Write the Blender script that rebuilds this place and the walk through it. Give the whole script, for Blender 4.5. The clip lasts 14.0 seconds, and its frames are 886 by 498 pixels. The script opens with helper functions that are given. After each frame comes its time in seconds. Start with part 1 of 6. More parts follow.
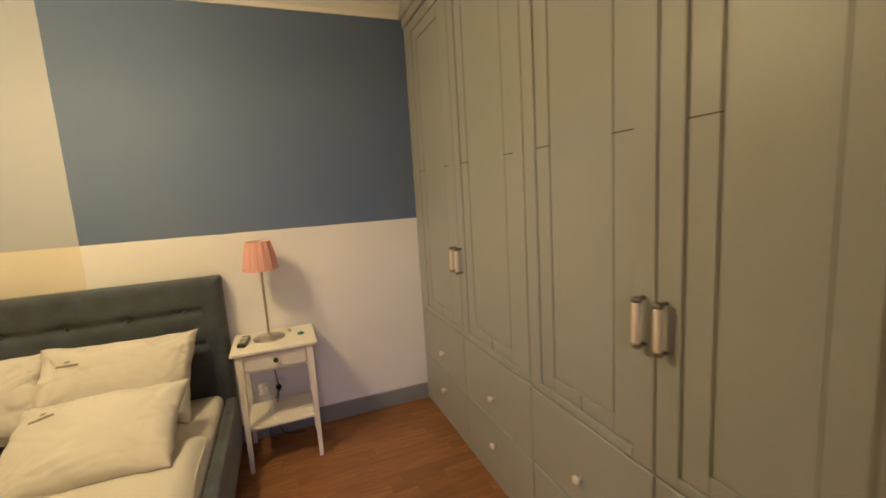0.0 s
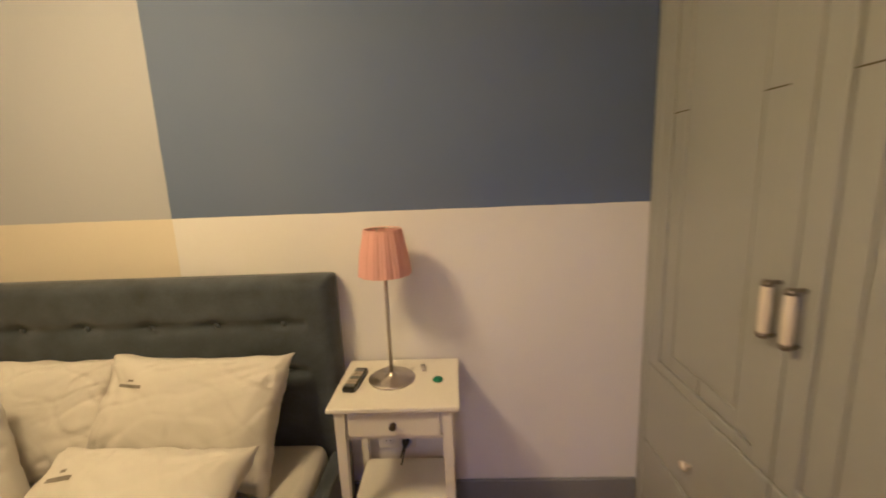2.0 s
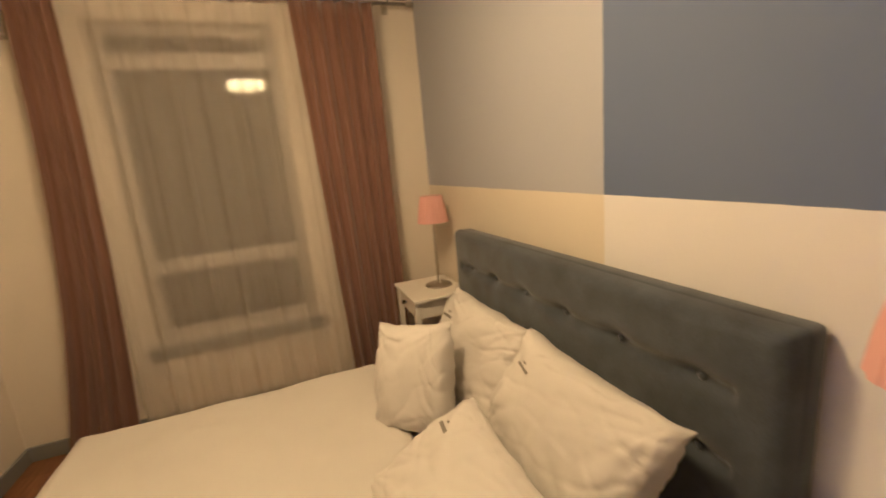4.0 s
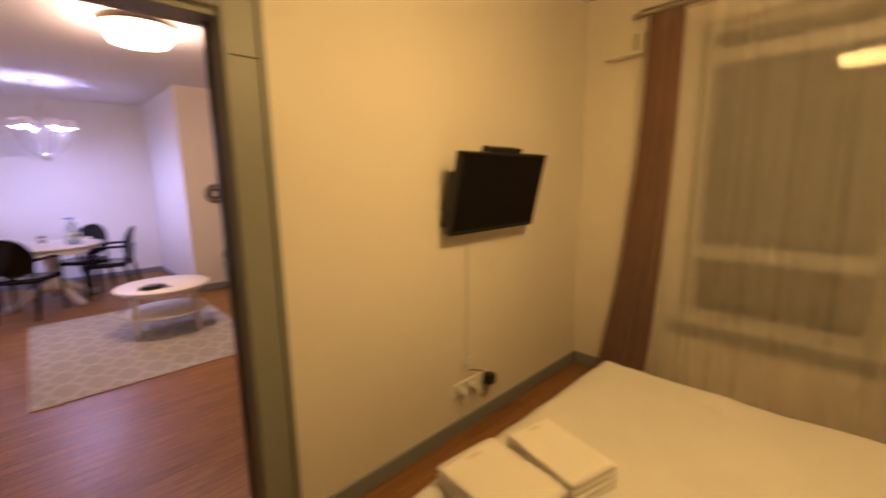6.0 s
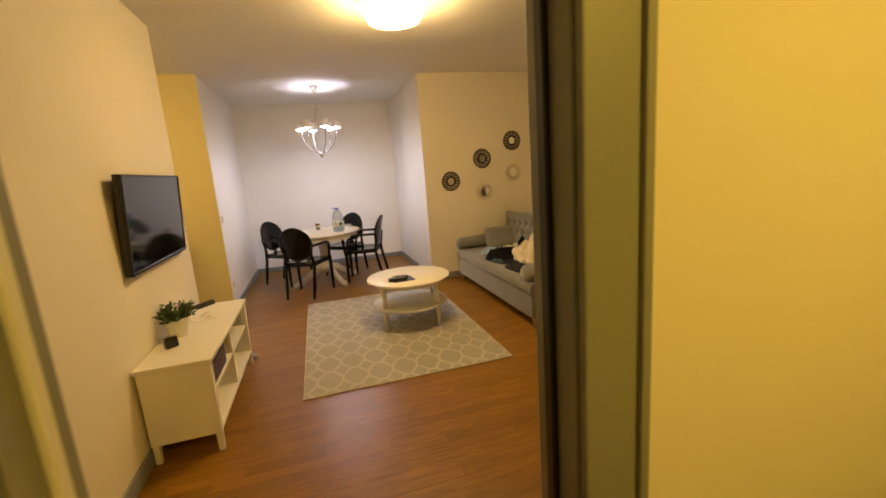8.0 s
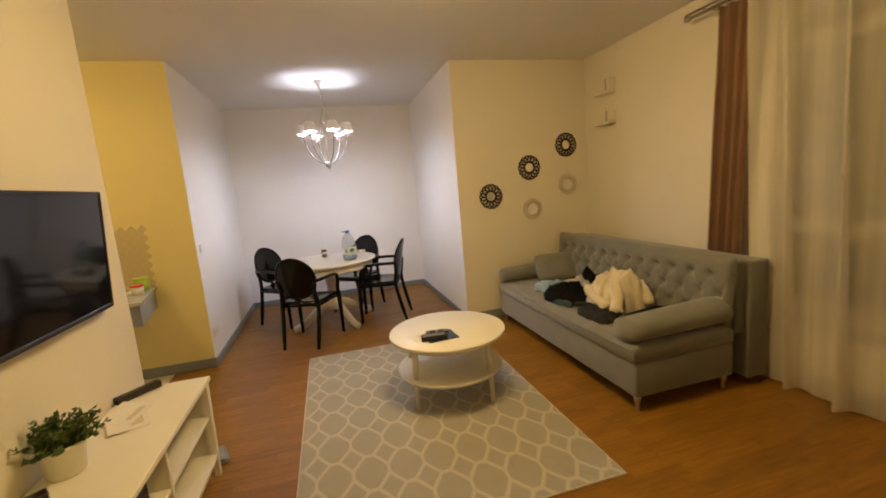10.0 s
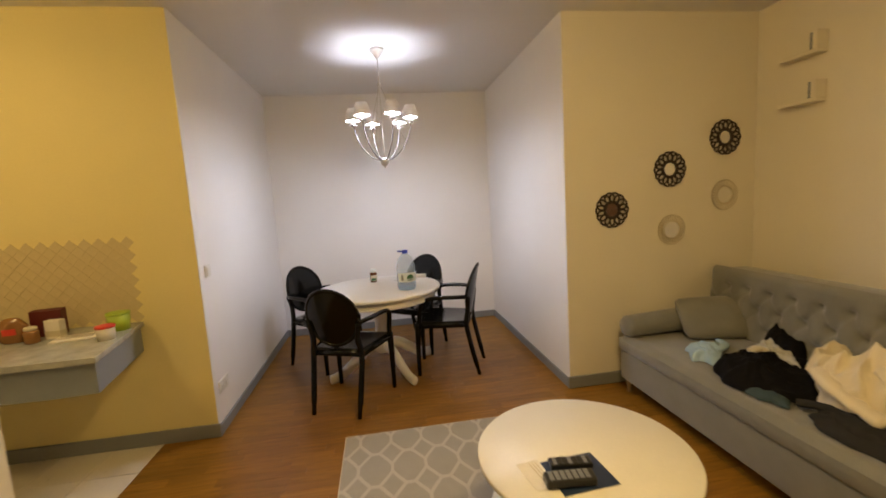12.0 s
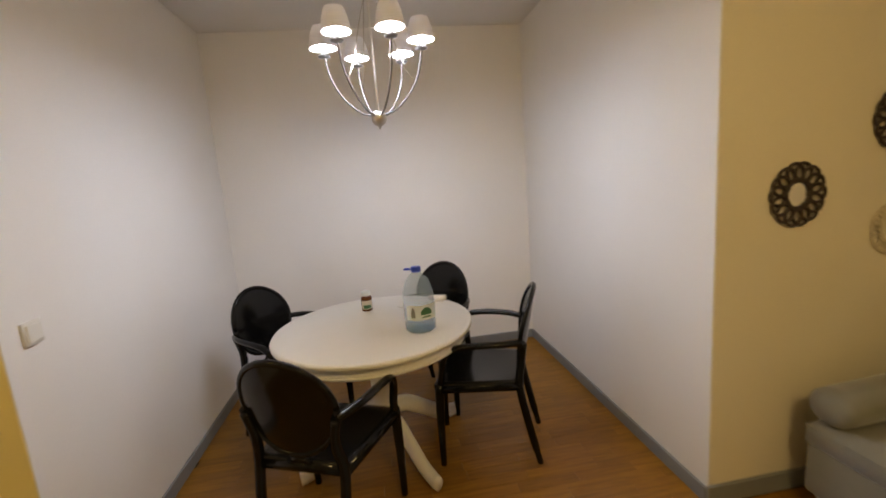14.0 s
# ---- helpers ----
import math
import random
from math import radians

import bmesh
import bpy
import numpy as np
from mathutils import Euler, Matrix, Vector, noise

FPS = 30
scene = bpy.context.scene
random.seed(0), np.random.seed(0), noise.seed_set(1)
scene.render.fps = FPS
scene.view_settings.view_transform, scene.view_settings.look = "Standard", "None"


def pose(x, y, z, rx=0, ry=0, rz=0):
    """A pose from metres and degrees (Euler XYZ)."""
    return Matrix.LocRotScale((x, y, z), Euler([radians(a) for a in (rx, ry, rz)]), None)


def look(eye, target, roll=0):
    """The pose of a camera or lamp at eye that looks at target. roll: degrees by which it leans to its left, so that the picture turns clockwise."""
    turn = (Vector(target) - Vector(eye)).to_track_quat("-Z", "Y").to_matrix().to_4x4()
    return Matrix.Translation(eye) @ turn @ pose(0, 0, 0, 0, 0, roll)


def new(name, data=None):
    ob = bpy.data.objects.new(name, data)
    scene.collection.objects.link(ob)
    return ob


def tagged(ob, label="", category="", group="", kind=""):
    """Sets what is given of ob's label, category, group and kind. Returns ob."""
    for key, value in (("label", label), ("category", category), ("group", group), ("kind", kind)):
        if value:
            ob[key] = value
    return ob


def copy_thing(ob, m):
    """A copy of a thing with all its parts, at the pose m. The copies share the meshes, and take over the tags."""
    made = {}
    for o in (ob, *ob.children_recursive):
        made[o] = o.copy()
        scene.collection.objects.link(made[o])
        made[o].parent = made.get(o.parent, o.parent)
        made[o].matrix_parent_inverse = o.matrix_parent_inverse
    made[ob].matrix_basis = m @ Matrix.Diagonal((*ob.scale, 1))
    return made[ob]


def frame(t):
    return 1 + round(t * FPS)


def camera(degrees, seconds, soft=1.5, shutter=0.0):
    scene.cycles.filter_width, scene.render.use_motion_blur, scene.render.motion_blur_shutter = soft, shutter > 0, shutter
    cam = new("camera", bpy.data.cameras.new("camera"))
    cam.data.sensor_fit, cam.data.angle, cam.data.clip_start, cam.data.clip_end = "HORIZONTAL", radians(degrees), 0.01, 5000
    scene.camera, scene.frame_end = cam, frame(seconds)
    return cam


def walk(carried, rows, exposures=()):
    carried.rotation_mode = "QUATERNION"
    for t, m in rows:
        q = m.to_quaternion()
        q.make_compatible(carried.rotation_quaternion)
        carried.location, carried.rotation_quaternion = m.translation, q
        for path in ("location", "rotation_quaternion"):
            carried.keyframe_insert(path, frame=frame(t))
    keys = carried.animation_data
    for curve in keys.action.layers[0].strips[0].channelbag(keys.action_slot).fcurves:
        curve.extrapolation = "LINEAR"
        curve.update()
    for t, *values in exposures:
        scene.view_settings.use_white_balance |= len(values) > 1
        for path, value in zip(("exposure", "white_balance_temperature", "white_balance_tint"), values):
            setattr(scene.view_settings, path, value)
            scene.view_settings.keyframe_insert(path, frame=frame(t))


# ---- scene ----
cam = camera(93.4, 14.0, 1.7, 0.5)
PATH = [
    (0, (0.117, 0.531, 1.501), (0.831, 2.378, 1.22), -3.5),
    (0.5, (0.16, 0.821, 1.498), (0.758, 2.706, 1.204), -3.2),
    (1, (0.221, 1.099, 1.486), (0.595, 3.045, 1.217), -3.1),
    (1.5, (0.278, 1.367, 1.476), (0.422, 3.336, 1.155), -3.2),
    (2, (0.252, 1.661, 1.472), (0.186, 3.625, 1.098), -2.3),
    (2.5, (0.217, 1.887, 1.435), (-0.324, 3.774, 1.052), -2.2),
    (3, (0.254, 2.033, 1.43), (-0.934, 3.59, 1.024), -2.8),
    (3.2, (0.28, 2.08, 1.447), (-1.111, 3.449, 1.011), -3.9),
    (5.3, (0.115, 2.515, 1.483), (-1.775, 1.93, 1.192), -0.0),
    (5.5, (0.154, 2.478, 1.482), (-1.626, 1.616, 1.183), 0.1),
    (6, (0.349, 2.291, 1.484), (-1.029, 0.881, 1.146), -0.9),
    (6.5, (0.511, 2.099, 1.467), (-0.429, 0.372, 1.103), -1.8),
    (7, (0.456, 1.89, 1.455), (-0.176, 0.026, 1.101), -3.0),
    (7.2, (0.41, 1.79, 1.485), (-0.144, -0.096, 1.115), -3.5),
    (9.3, (0.193, 0.581, 1.449), (-0.37, -1.304, 1.092), -5.2),
    (9.5, (0.188, 0.441, 1.464), (-0.371, -1.45, 1.132), -5.1),
    (10, (0.216, 0.158, 1.466), (-0.293, -1.753, 1.168), -4.9),
    (10.5, (0.166, -0.173, 1.485), (-0.281, -2.108, 1.243), -4.3),
    (11, (0.184, -0.507, 1.463), (-0.208, -2.455, 1.237), -3.7),
    (11.5, (0.215, -0.819, 1.484), (-0.106, -2.778, 1.247), -3.4),
    (12, (0.213, -1.147, 1.465), (-0.073, -3.113, 1.228), -3.5),
    (12.5, (0.232, -1.504, 1.453), (-0.046, -3.467, 1.187), -4.1),
    (13, (0.29, -1.859, 1.478), (-0.016, -3.815, 1.196), -4.6),
    (13.5, (0.238, -2.192, 1.47), (-0.084, -4.143, 1.171), -4.7),
    (14, (0.186, -2.542, 1.482), (-0.098, -4.495, 1.155), -4.6),
]
walk(cam, [(t, look(eye, target, roll)) for t, eye, target, roll in PATH],
     exposures=[(0.0, 0.39, 4380, 57), (1.0, 0.39, 4390, 61), (2.2, 0.27, 4450, 62), (3.2, 0.25, 4530, 66), (5.3, 0.26, 4570, 75), (6.0, 0.08, 5300, 67), (6.5, 0.17, 6900, 55), (7.2, 0.08, 7250, 28), (9.3, 0.15, 6450, 20), (10.0, 0.05, 6450, 19), (11.0, 0.0, 6450, 19), (12.5, -0.1, 6420, 17), (14.0, -0.26, 6500, 15)])

# ---- light ----
world = bpy.data.worlds.new("night")
scene.world = world
world.use_nodes = True
world.node_tree.nodes["Background"].inputs["Color"].default_value = (0.05, 0.045, 0.06, 1)
world.node_tree.nodes["Background"].inputs["Strength"].default_value = 0.12
LIVING_LAMP = 74.0
BEDROOM_LAMP = 84.0
CHANDELIER = 620.0
KITCHEN_FILL = 40.0
WARM = (1.0, 0.72, 0.275)
WARM_BED = (1.0, 0.685, 0.10)
COOL = (0.84, 0.90, 1.0)


# ---- materials ----
def nodes_of(name):
    m = bpy.data.materials.new(name)
    m.use_nodes = True
    nt = m.node_tree
    return m, nt, nt.nodes["Principled BSDF"]


def link(nt, a, b):
    nt.links.new(a, b)


def math_node(nt, op, a, b=None, c=None):
    n = nt.nodes.new("ShaderNodeMath")
    n.operation = op
    for i, v in enumerate((a, b, c)):
        if v is None:
            continue
        if isinstance(v, (int, float)):
            n.inputs[i].default_value = v
        else:
            link(nt, v, n.inputs[i])
    return n.outputs[0]


def noise_node(nt, scale, detail=4.0, stretch=(1, 1, 1), rough=0.55):
    tc = nt.nodes.new("ShaderNodeTexCoord")
    mp = nt.nodes.new("ShaderNodeMapping")
    mp.inputs["Scale"].default_value = stretch
    link(nt, tc.outputs["Object"], mp.inputs["Vector"])
    n = nt.nodes.new("ShaderNodeTexNoise")
    n.inputs["Scale"].default_value = scale
    n.inputs["Detail"].default_value = detail
    n.inputs["Roughness"].default_value = rough
    link(nt, mp.outputs[0], n.inputs["Vector"])
    return n


def mix_rgb(nt, fac, a, b, mode="MIX"):
    n = nt.nodes.new("ShaderNodeMix")
    n.data_type = "RGBA"
    n.blend_type = mode
    for sock, v in ((n.inputs[0], fac), (n.inputs[6], a), (n.inputs[7], b)):
        if isinstance(v, (int, float)):
            sock.default_value = v
        elif isinstance(v, tuple):
            sock.default_value = (*v[:3], 1)
        else:
            link(nt, v, sock)
    return n.outputs[2]


def shade(c, k):
    return tuple(min(1.0, v * k) for v in c)


def bump_of(nt, bs, height, strength, dist=0.002):
    b = nt.nodes.new("ShaderNodeBump")
    b.inputs["Strength"].default_value = strength
    b.inputs["Distance"].default_value = dist
    link(nt, height, b.inputs["Height"])
    link(nt, b.outputs[0], bs.inputs["Normal"])


def surface(name, color, rough=0.5, metal=0.0, var=0.08, big=1.3, fine=60.0, bump=0.15, dist=0.001, stretch=(1, 1, 1), sheen=0.0, spec=0.5, coat=0.0):
    """Paint, cloth, metal: a base colour with large blotches, fine grain and relief."""
    m, nt, bs = nodes_of(name)
    n1, n2 = noise_node(nt, big, 3.0), noise_node(nt, fine, 4.0, stretch)
    f = math_node(nt, "ADD", math_node(nt, "MULTIPLY", n1.outputs[0], 0.6), math_node(nt, "MULTIPLY", n2.outputs[0], 0.4))
    ramp = nt.nodes.new("ShaderNodeMapRange")
    ramp.inputs[1].default_value, ramp.inputs[2].default_value = 0.32, 0.68
    link(nt, f, ramp.inputs[0])
    link(nt, mix_rgb(nt, ramp.outputs[0], shade(color, 1 - var), shade(color, 1 + var)), bs.inputs["Base Color"])
    r = nt.nodes.new("ShaderNodeMapRange")
    r.inputs[3].default_value, r.inputs[4].default_value = max(0.02, rough - 0.07), min(1.0, rough + 0.07)
    link(nt, n2.outputs[0], r.inputs[0])
    link(nt, r.outputs[0], bs.inputs["Roughness"])
    bs.inputs["Metallic"].default_value = metal
    bs.inputs["Specular IOR Level"].default_value = spec
    bs.inputs["Sheen Weight"].default_value = sheen
    bs.inputs["Coat Weight"].default_value = coat
    if bump:
        bump_of(nt, bs, n2.outputs[0], bump, dist)
    return m


def glow(name, color, strength):
    m = bpy.data.materials.new(name)
    m.use_nodes = True
    nt = m.node_tree
    nt.nodes.clear()
    e, o = nt.nodes.new("ShaderNodeEmission"), nt.nodes.new("ShaderNodeOutputMaterial")
    e.inputs[0].default_value = (*color, 1)
    e.inputs[1].default_value = strength
    link(nt, e.outputs[0], o.inputs[0])
    return m


def cloth_through(name, color, clear, glowing=0.5, streaks=None):
    """Thin woven cloth: part of the light passes straight, part is scattered to the far side."""
    m = bpy.data.materials.new(name)
    m.use_nodes = True
    nt = m.node_tree
    nt.nodes.clear()
    out = nt.nodes.new("ShaderNodeOutputMaterial")
    d, tl, tp = nt.nodes.new("ShaderNodeBsdfDiffuse"), nt.nodes.new("ShaderNodeBsdfTranslucent"), nt.nodes.new("ShaderNodeBsdfTransparent")
    n = noise_node(nt, 3.0, 3.0)
    col = mix_rgb(nt, n.outputs[0], shade(color, 0.9), shade(color, 1.06))
    link(nt, col, d.inputs[0])
    link(nt, col, tl.inputs[0])
    a, b = nt.nodes.new("ShaderNodeMixShader"), nt.nodes.new("ShaderNodeMixShader")
    a.inputs[0].default_value, b.inputs[0].default_value = glowing, clear
    if streaks:
        st = noise_node(nt, 9.0, 4.0, (1, 1, 0.03))
        mr = nt.nodes.new("ShaderNodeMapRange")
        mr.inputs[1].default_value, mr.inputs[2].default_value = 0.35, 0.65
        mr.inputs[3].default_value, mr.inputs[4].default_value = streaks
        link(nt, st.outputs[0], mr.inputs[0])
        link(nt, mr.outputs[0], b.inputs[0])
    link(nt, d.outputs[0], a.inputs[1])
    link(nt, tl.outputs[0], a.inputs[2])
    link(nt, a.outputs[0], b.inputs[1])
    link(nt, tp.outputs[0], b.inputs[2])
    link(nt, b.outputs[0], out.inputs[0])
    return m


def glass_mat(name, color=(1, 1, 1), rough=0.0, ior=1.45):
    m, nt, bs = nodes_of(name)
    bs.inputs["Base Color"].default_value = (*color, 1)
    bs.inputs["Roughness"].default_value = rough
    bs.inputs["Transmission Weight"].default_value = 1.0
    bs.inputs["IOR"].default_value = ior
    return m


def wood_floor(name, joined):
    """Oak strips; each piece takes its own tone and its own stretch of grain."""
    m, nt, bs = nodes_of(name)
    oi = nt.nodes.new("ShaderNodeNewGeometry" if joined else "ShaderNodeObjectInfo")
    own = oi.outputs["Random Per Island" if joined else "Random"]
    tc = nt.nodes.new("ShaderNodeTexCoord")
    sh = nt.nodes.new("ShaderNodeVectorMath")
    sh.operation = "ADD"
    cm = nt.nodes.new("ShaderNodeCombineXYZ")
    link(nt, math_node(nt, "MULTIPLY", own, 37.0), cm.inputs[0])
    link(nt, math_node(nt, "MULTIPLY", own, 11.0), cm.inputs[1])
    link(nt, tc.outputs["Object"], sh.inputs[0])
    link(nt, cm.outputs[0], sh.inputs[1])

    def grain(scale, sx, sy, detail):
        mp = nt.nodes.new("ShaderNodeMapping")
        mp.inputs["Scale"].default_value = (sx, sy, 1)
        link(nt, sh.outputs[0], mp.inputs[0])
        n = nt.nodes.new("ShaderNodeTexNoise")
        n.inputs["Scale"].default_value, n.inputs["Detail"].default_value = scale, detail
        link(nt, mp.outputs[0], n.inputs["Vector"])
        return n.outputs[0]
    g1, g2, g3 = grain(5.0, 1.0, 12.0, 3.0), grain(18.0, 1.0, 26.0, 5.0), grain(1.2, 1.0, 1.0, 2.0)
    f = math_node(nt, "ADD", math_node(nt, "MULTIPLY", g1, 0.66), math_node(nt, "MULTIPLY", g2, 0.34))
    ramp = nt.nodes.new("ShaderNodeValToRGB")
    ramp.color_ramp.elements[0].position, ramp.color_ramp.elements[0].color = 0.30, (0.165, 0.071, 0.006, 1)
    ramp.color_ramp.elements[1].position, ramp.color_ramp.elements[1].color = 0.70, (0.400, 0.182, 0.019, 1)
    link(nt, f, ramp.inputs[0])
    tone = mix_rgb(nt, math_node(nt, "MULTIPLY", own, 0.46), ramp.outputs[0], (0.095, 0.043, 0.004))
    tone = mix_rgb(nt, math_node(nt, "MULTIPLY", g3, 0.18), tone, (0.34, 0.175, 0.016))
    link(nt, tone, bs.inputs["Base Color"])
    r = nt.nodes.new("ShaderNodeMapRange")
    r.inputs[3].default_value, r.inputs[4].default_value = 0.28, 0.46
    link(nt, g2, r.inputs[0])
    link(nt, r.outputs[0], bs.inputs["Roughness"])
    bs.inputs["Specular IOR Level"].default_value = 0.38
    bump_of(nt, bs, g2, 0.12, 0.0006)
    return m


def bedroom_wall_paint():
    """Four fields of wall paint meeting at one cross."""
    m, nt, bs = nodes_of("four colour wall paint")
    g = nt.nodes.new("ShaderNodeNewGeometry")
    s = nt.nodes.new("ShaderNodeSeparateXYZ")
    link(nt, g.outputs["Position"], s.inputs[0])
    wob = noise_node(nt, 9.0, 2.0)
    w = math_node(nt, "MULTIPLY", math_node(nt, "SUBTRACT", wob.outputs[0], 0.5), 0.006)
    right = math_node(nt, "GREATER_THAN", math_node(nt, "ADD", s.outputs[0], w), -0.886)
    up = math_node(nt, "GREATER_THAN", math_node(nt, "ADD", s.outputs[2], w), 1.32)
    low = mix_rgb(nt, right, (0.74, 0.675, 0.51), (0.81, 0.80, 0.815))
    high = mix_rgb(nt, right, (0.42, 0.44, 0.54), (0.104, 0.155, 0.355))
    c = mix_rgb(nt, up, low, high)
    n = noise_node(nt, 1.6, 3.0)
    c = mix_rgb(nt, math_node(nt, "MULTIPLY", n.outputs[0], 0.14), c, (0.42, 0.40, 0.38))
    link(nt, c, bs.inputs["Base Color"])
    bs.inputs["Roughness"].default_value = 0.72
    f = noise_node(nt, 140.0, 3.0)
    bump_of(nt, bs, f.outputs[0], 0.18, 0.001)
    return m


def rug_weave():
    """Lattice of pale lines round large eight-sided fields and small diamonds."""
    m, nt, bs = nodes_of("trellis rug pile")
    tc = nt.nodes.new("ShaderNodeTexCoord")
    s = nt.nodes.new("ShaderNodeSeparateXYZ")
    link(nt, tc.outputs["Object"], s.inputs[0])
    wob = noise_node(nt, 30.0, 2.0)
    wv = math_node(nt, "MULTIPLY", math_node(nt, "SUBTRACT", wob.outputs[0], 0.5), 0.03)

    def cell(sock, period, off):
        f = math_node(nt, "FRACT", math_node(nt, "ADD", math_node(nt, "ADD", math_node(nt, "MULTIPLY", sock, 1 / period), 100.5 + off), wv))
        return math_node(nt, "ABSOLUTE", math_node(nt, "SUBTRACT", f, 0.5))
    a, b = cell(s.outputs[0], 0.186, -0.20), cell(s.outputs[1], 0.285, -0.30)
    diff = math_node(nt, "SUBTRACT", a, b)
    bow = math_node(nt, "MULTIPLY", math_node(nt, "MULTIPLY", diff, diff), 0.08)
    reach = math_node(nt, "ADD", math_node(nt, "SUBTRACT", math_node(nt, "ADD", a, b), 0.632), bow)
    slant = math_node(nt, "MULTIPLY", math_node(nt, "ABSOLUTE", reach), 0.72)
    edge = math_node(nt, "SUBTRACT", 0.5, math_node(nt, "MAXIMUM", a, b))
    edge = math_node(nt, "ADD", edge, math_node(nt, "GREATER_THAN", reach, 0.0))
    dist = math_node(nt, "MINIMUM", slant, edge)
    sm = nt.nodes.new("ShaderNodeMapRange")
    sm.interpolation_type = "SMOOTHSTEP"
    sm.inputs[1].default_value, sm.inputs[2].default_value = 0.026, 0.068
    link(nt, dist, sm.inputs[0])
    pile, blot = noise_node(nt, 420.0, 4.0), noise_node(nt, 11.0, 5.0, (1, 1, 1), 0.7)
    fld = mix_rgb(nt, blot.outputs[0], (0.29, 0.268, 0.23), (0.42, 0.392, 0.34))
    c = mix_rgb(nt, sm.outputs[0], (0.53, 0.50, 0.44), fld)
    c = mix_rgb(nt, math_node(nt, "MULTIPLY", pile.outputs[0], 0.3), c, (0.38, 0.35, 0.30))
    link(nt, c, bs.inputs["Base Color"])
    bs.inputs["Roughness"].default_value = 0.95
    bs.inputs["Sheen Weight"].default_value = 0.25
    bump_of(nt, bs, pile.outputs[0], 0.7, 0.004)
    return m


CREAM = (0.76, 0.70, 0.58)
M_WALL = surface("cream wall paint", CREAM, 0.75, var=0.035, big=1.1, fine=150, bump=0.16)
M_KITCHEN = surface("pale yellow wall paint", (0.77, 0.66, 0.31), 0.7, var=0.04, big=1.1, fine=150, bump=0.16)
M_WHITE_WALL = surface("white wall paint", (0.84, 0.82, 0.80), 0.75, var=0.03, big=1.1, fine=150, bump=0.16)
M_CEIL = surface("ceiling paint", (0.79, 0.77, 0.74), 0.8, var=0.025, big=0.8, fine=120, bump=0.12)
M_BEDWALL = bedroom_wall_paint()
M_TRIM = surface("grey green trim paint", (0.235, 0.235, 0.205), 0.45, var=0.07, fine=90, bump=0.1)
M_BASE = surface("grey skirting paint", (0.225, 0.235, 0.245), 0.5, var=0.08, fine=90, bump=0.1)
M_FLOOR = wood_floor("oak parquet", False)
M_FLOOR_FAR = wood_floor("oak parquet field", True)
M_SUB = surface("dark subfloor", (0.03, 0.02, 0.015), 0.9)
M_TILE = surface("cream floor tile", (0.76, 0.70, 0.58), 0.3, var=0.06, fine=40, bump=0.05)
M_WARD = surface("grey green wardrobe lacquer", (0.355, 0.370, 0.362), 0.42, var=0.04, big=1.6, fine=110, bump=0.07)
M_GAP = surface("dark gap", (0.035, 0.032, 0.028), 0.8)
M_WHITE = surface("white painted wood", (0.80, 0.765, 0.67), 0.38, var=0.035, big=3.0, fine=70, bump=0.08, stretch=(1, 1, 6))
M_CHROME = surface("brushed nickel", (0.54, 0.50, 0.44), 0.34, 1.0, var=0.06, fine=120, bump=0.05)
M_KNOBMETAL = surface("aged nickel", (0.26, 0.235, 0.20), 0.4, 0.9, var=0.08)
M_IVORY = surface("ivory handle grip", (0.80, 0.72, 0.56), 0.35, var=0.05)
M_DARKKNOB = surface("dark bronze knob", (0.06, 0.045, 0.035), 0.35, 0.6)
M_HEAD = surface("slate blue velour", (0.047, 0.060, 0.086), 0.85, var=0.5, big=9.0, fine=260, bump=0.4, dist=0.0015, sheen=0.35)
M_LINEN = surface("white cotton bedding", (0.62, 0.595, 0.545), 0.85, var=0.035, big=4.0, fine=700, bump=0.25, dist=0.0006, sheen=0.1)
M_PRINT = surface("grey embroidery", (0.22, 0.20, 0.17), 0.8)
M_TOWEL = surface("white terry towel", (0.74, 0.70, 0.62), 0.95, var=0.05, fine=500, bump=0.8, dist=0.002, sheen=0.2)
M_PINK = cloth_through("pleated coral fabric", (0.92, 0.58, 0.46), 0.0, 0.35)
M_DRAPE = surface("dusty rose curtain", (0.215, 0.112, 0.060), 0.8, var=0.10, big=3.0, fine=500, bump=0.3, stretch=(1, 1, 0.2), sheen=0.3)
M_SHEER = cloth_through("sheer voile", (0.86, 0.82, 0.72), 0.58, 0.35)
M_SHEER_WIDE = cloth_through("cream voile", (0.90, 0.85, 0.72), 0.33, 0.30, (0.50, 0.30))
M_TABLE = surface("white table lacquer", (0.83, 0.81, 0.77), 0.34, var=0.03, big=3.0, fine=70, bump=0.06)
M_ARM = surface("satin grey metal", (0.20, 0.195, 0.19), 0.5, 0.3, var=0.05)
M_FOLDER = surface("dark blue card", (0.015, 0.03, 0.075), 0.35)
M_BLACK = surface("black plastic", (0.012, 0.012, 0.013), 0.35, var=0.2)
M_DULLSCREEN = surface("matt black screen", (0.004, 0.003, 0.003), 0.45, var=0.1, bump=0, spec=0.25)
M_SCREEN = surface("black glass screen", (0.006, 0.006, 0.008), 0.06, var=0.1, bump=0, spec=0.38)
M_GHOST = surface("glossy black moulded plastic", (0.004, 0.004, 0.004), 0.14, var=0.15, bump=0.02, spec=0.28)
M_SOFA = surface("grey velvet upholstery", (0.176, 0.172, 0.146), 0.85, var=0.13, big=6.0, fine=380, bump=0.4, dist=0.0015, sheen=0.4)
M_RUG = rug_weave()
M_BLACKCLOTH = surface("black cotton cloth", (0.007, 0.0065, 0.007), 0.9, var=0.3, fine=300, bump=0.5, sheen=0.0, spec=0.06)
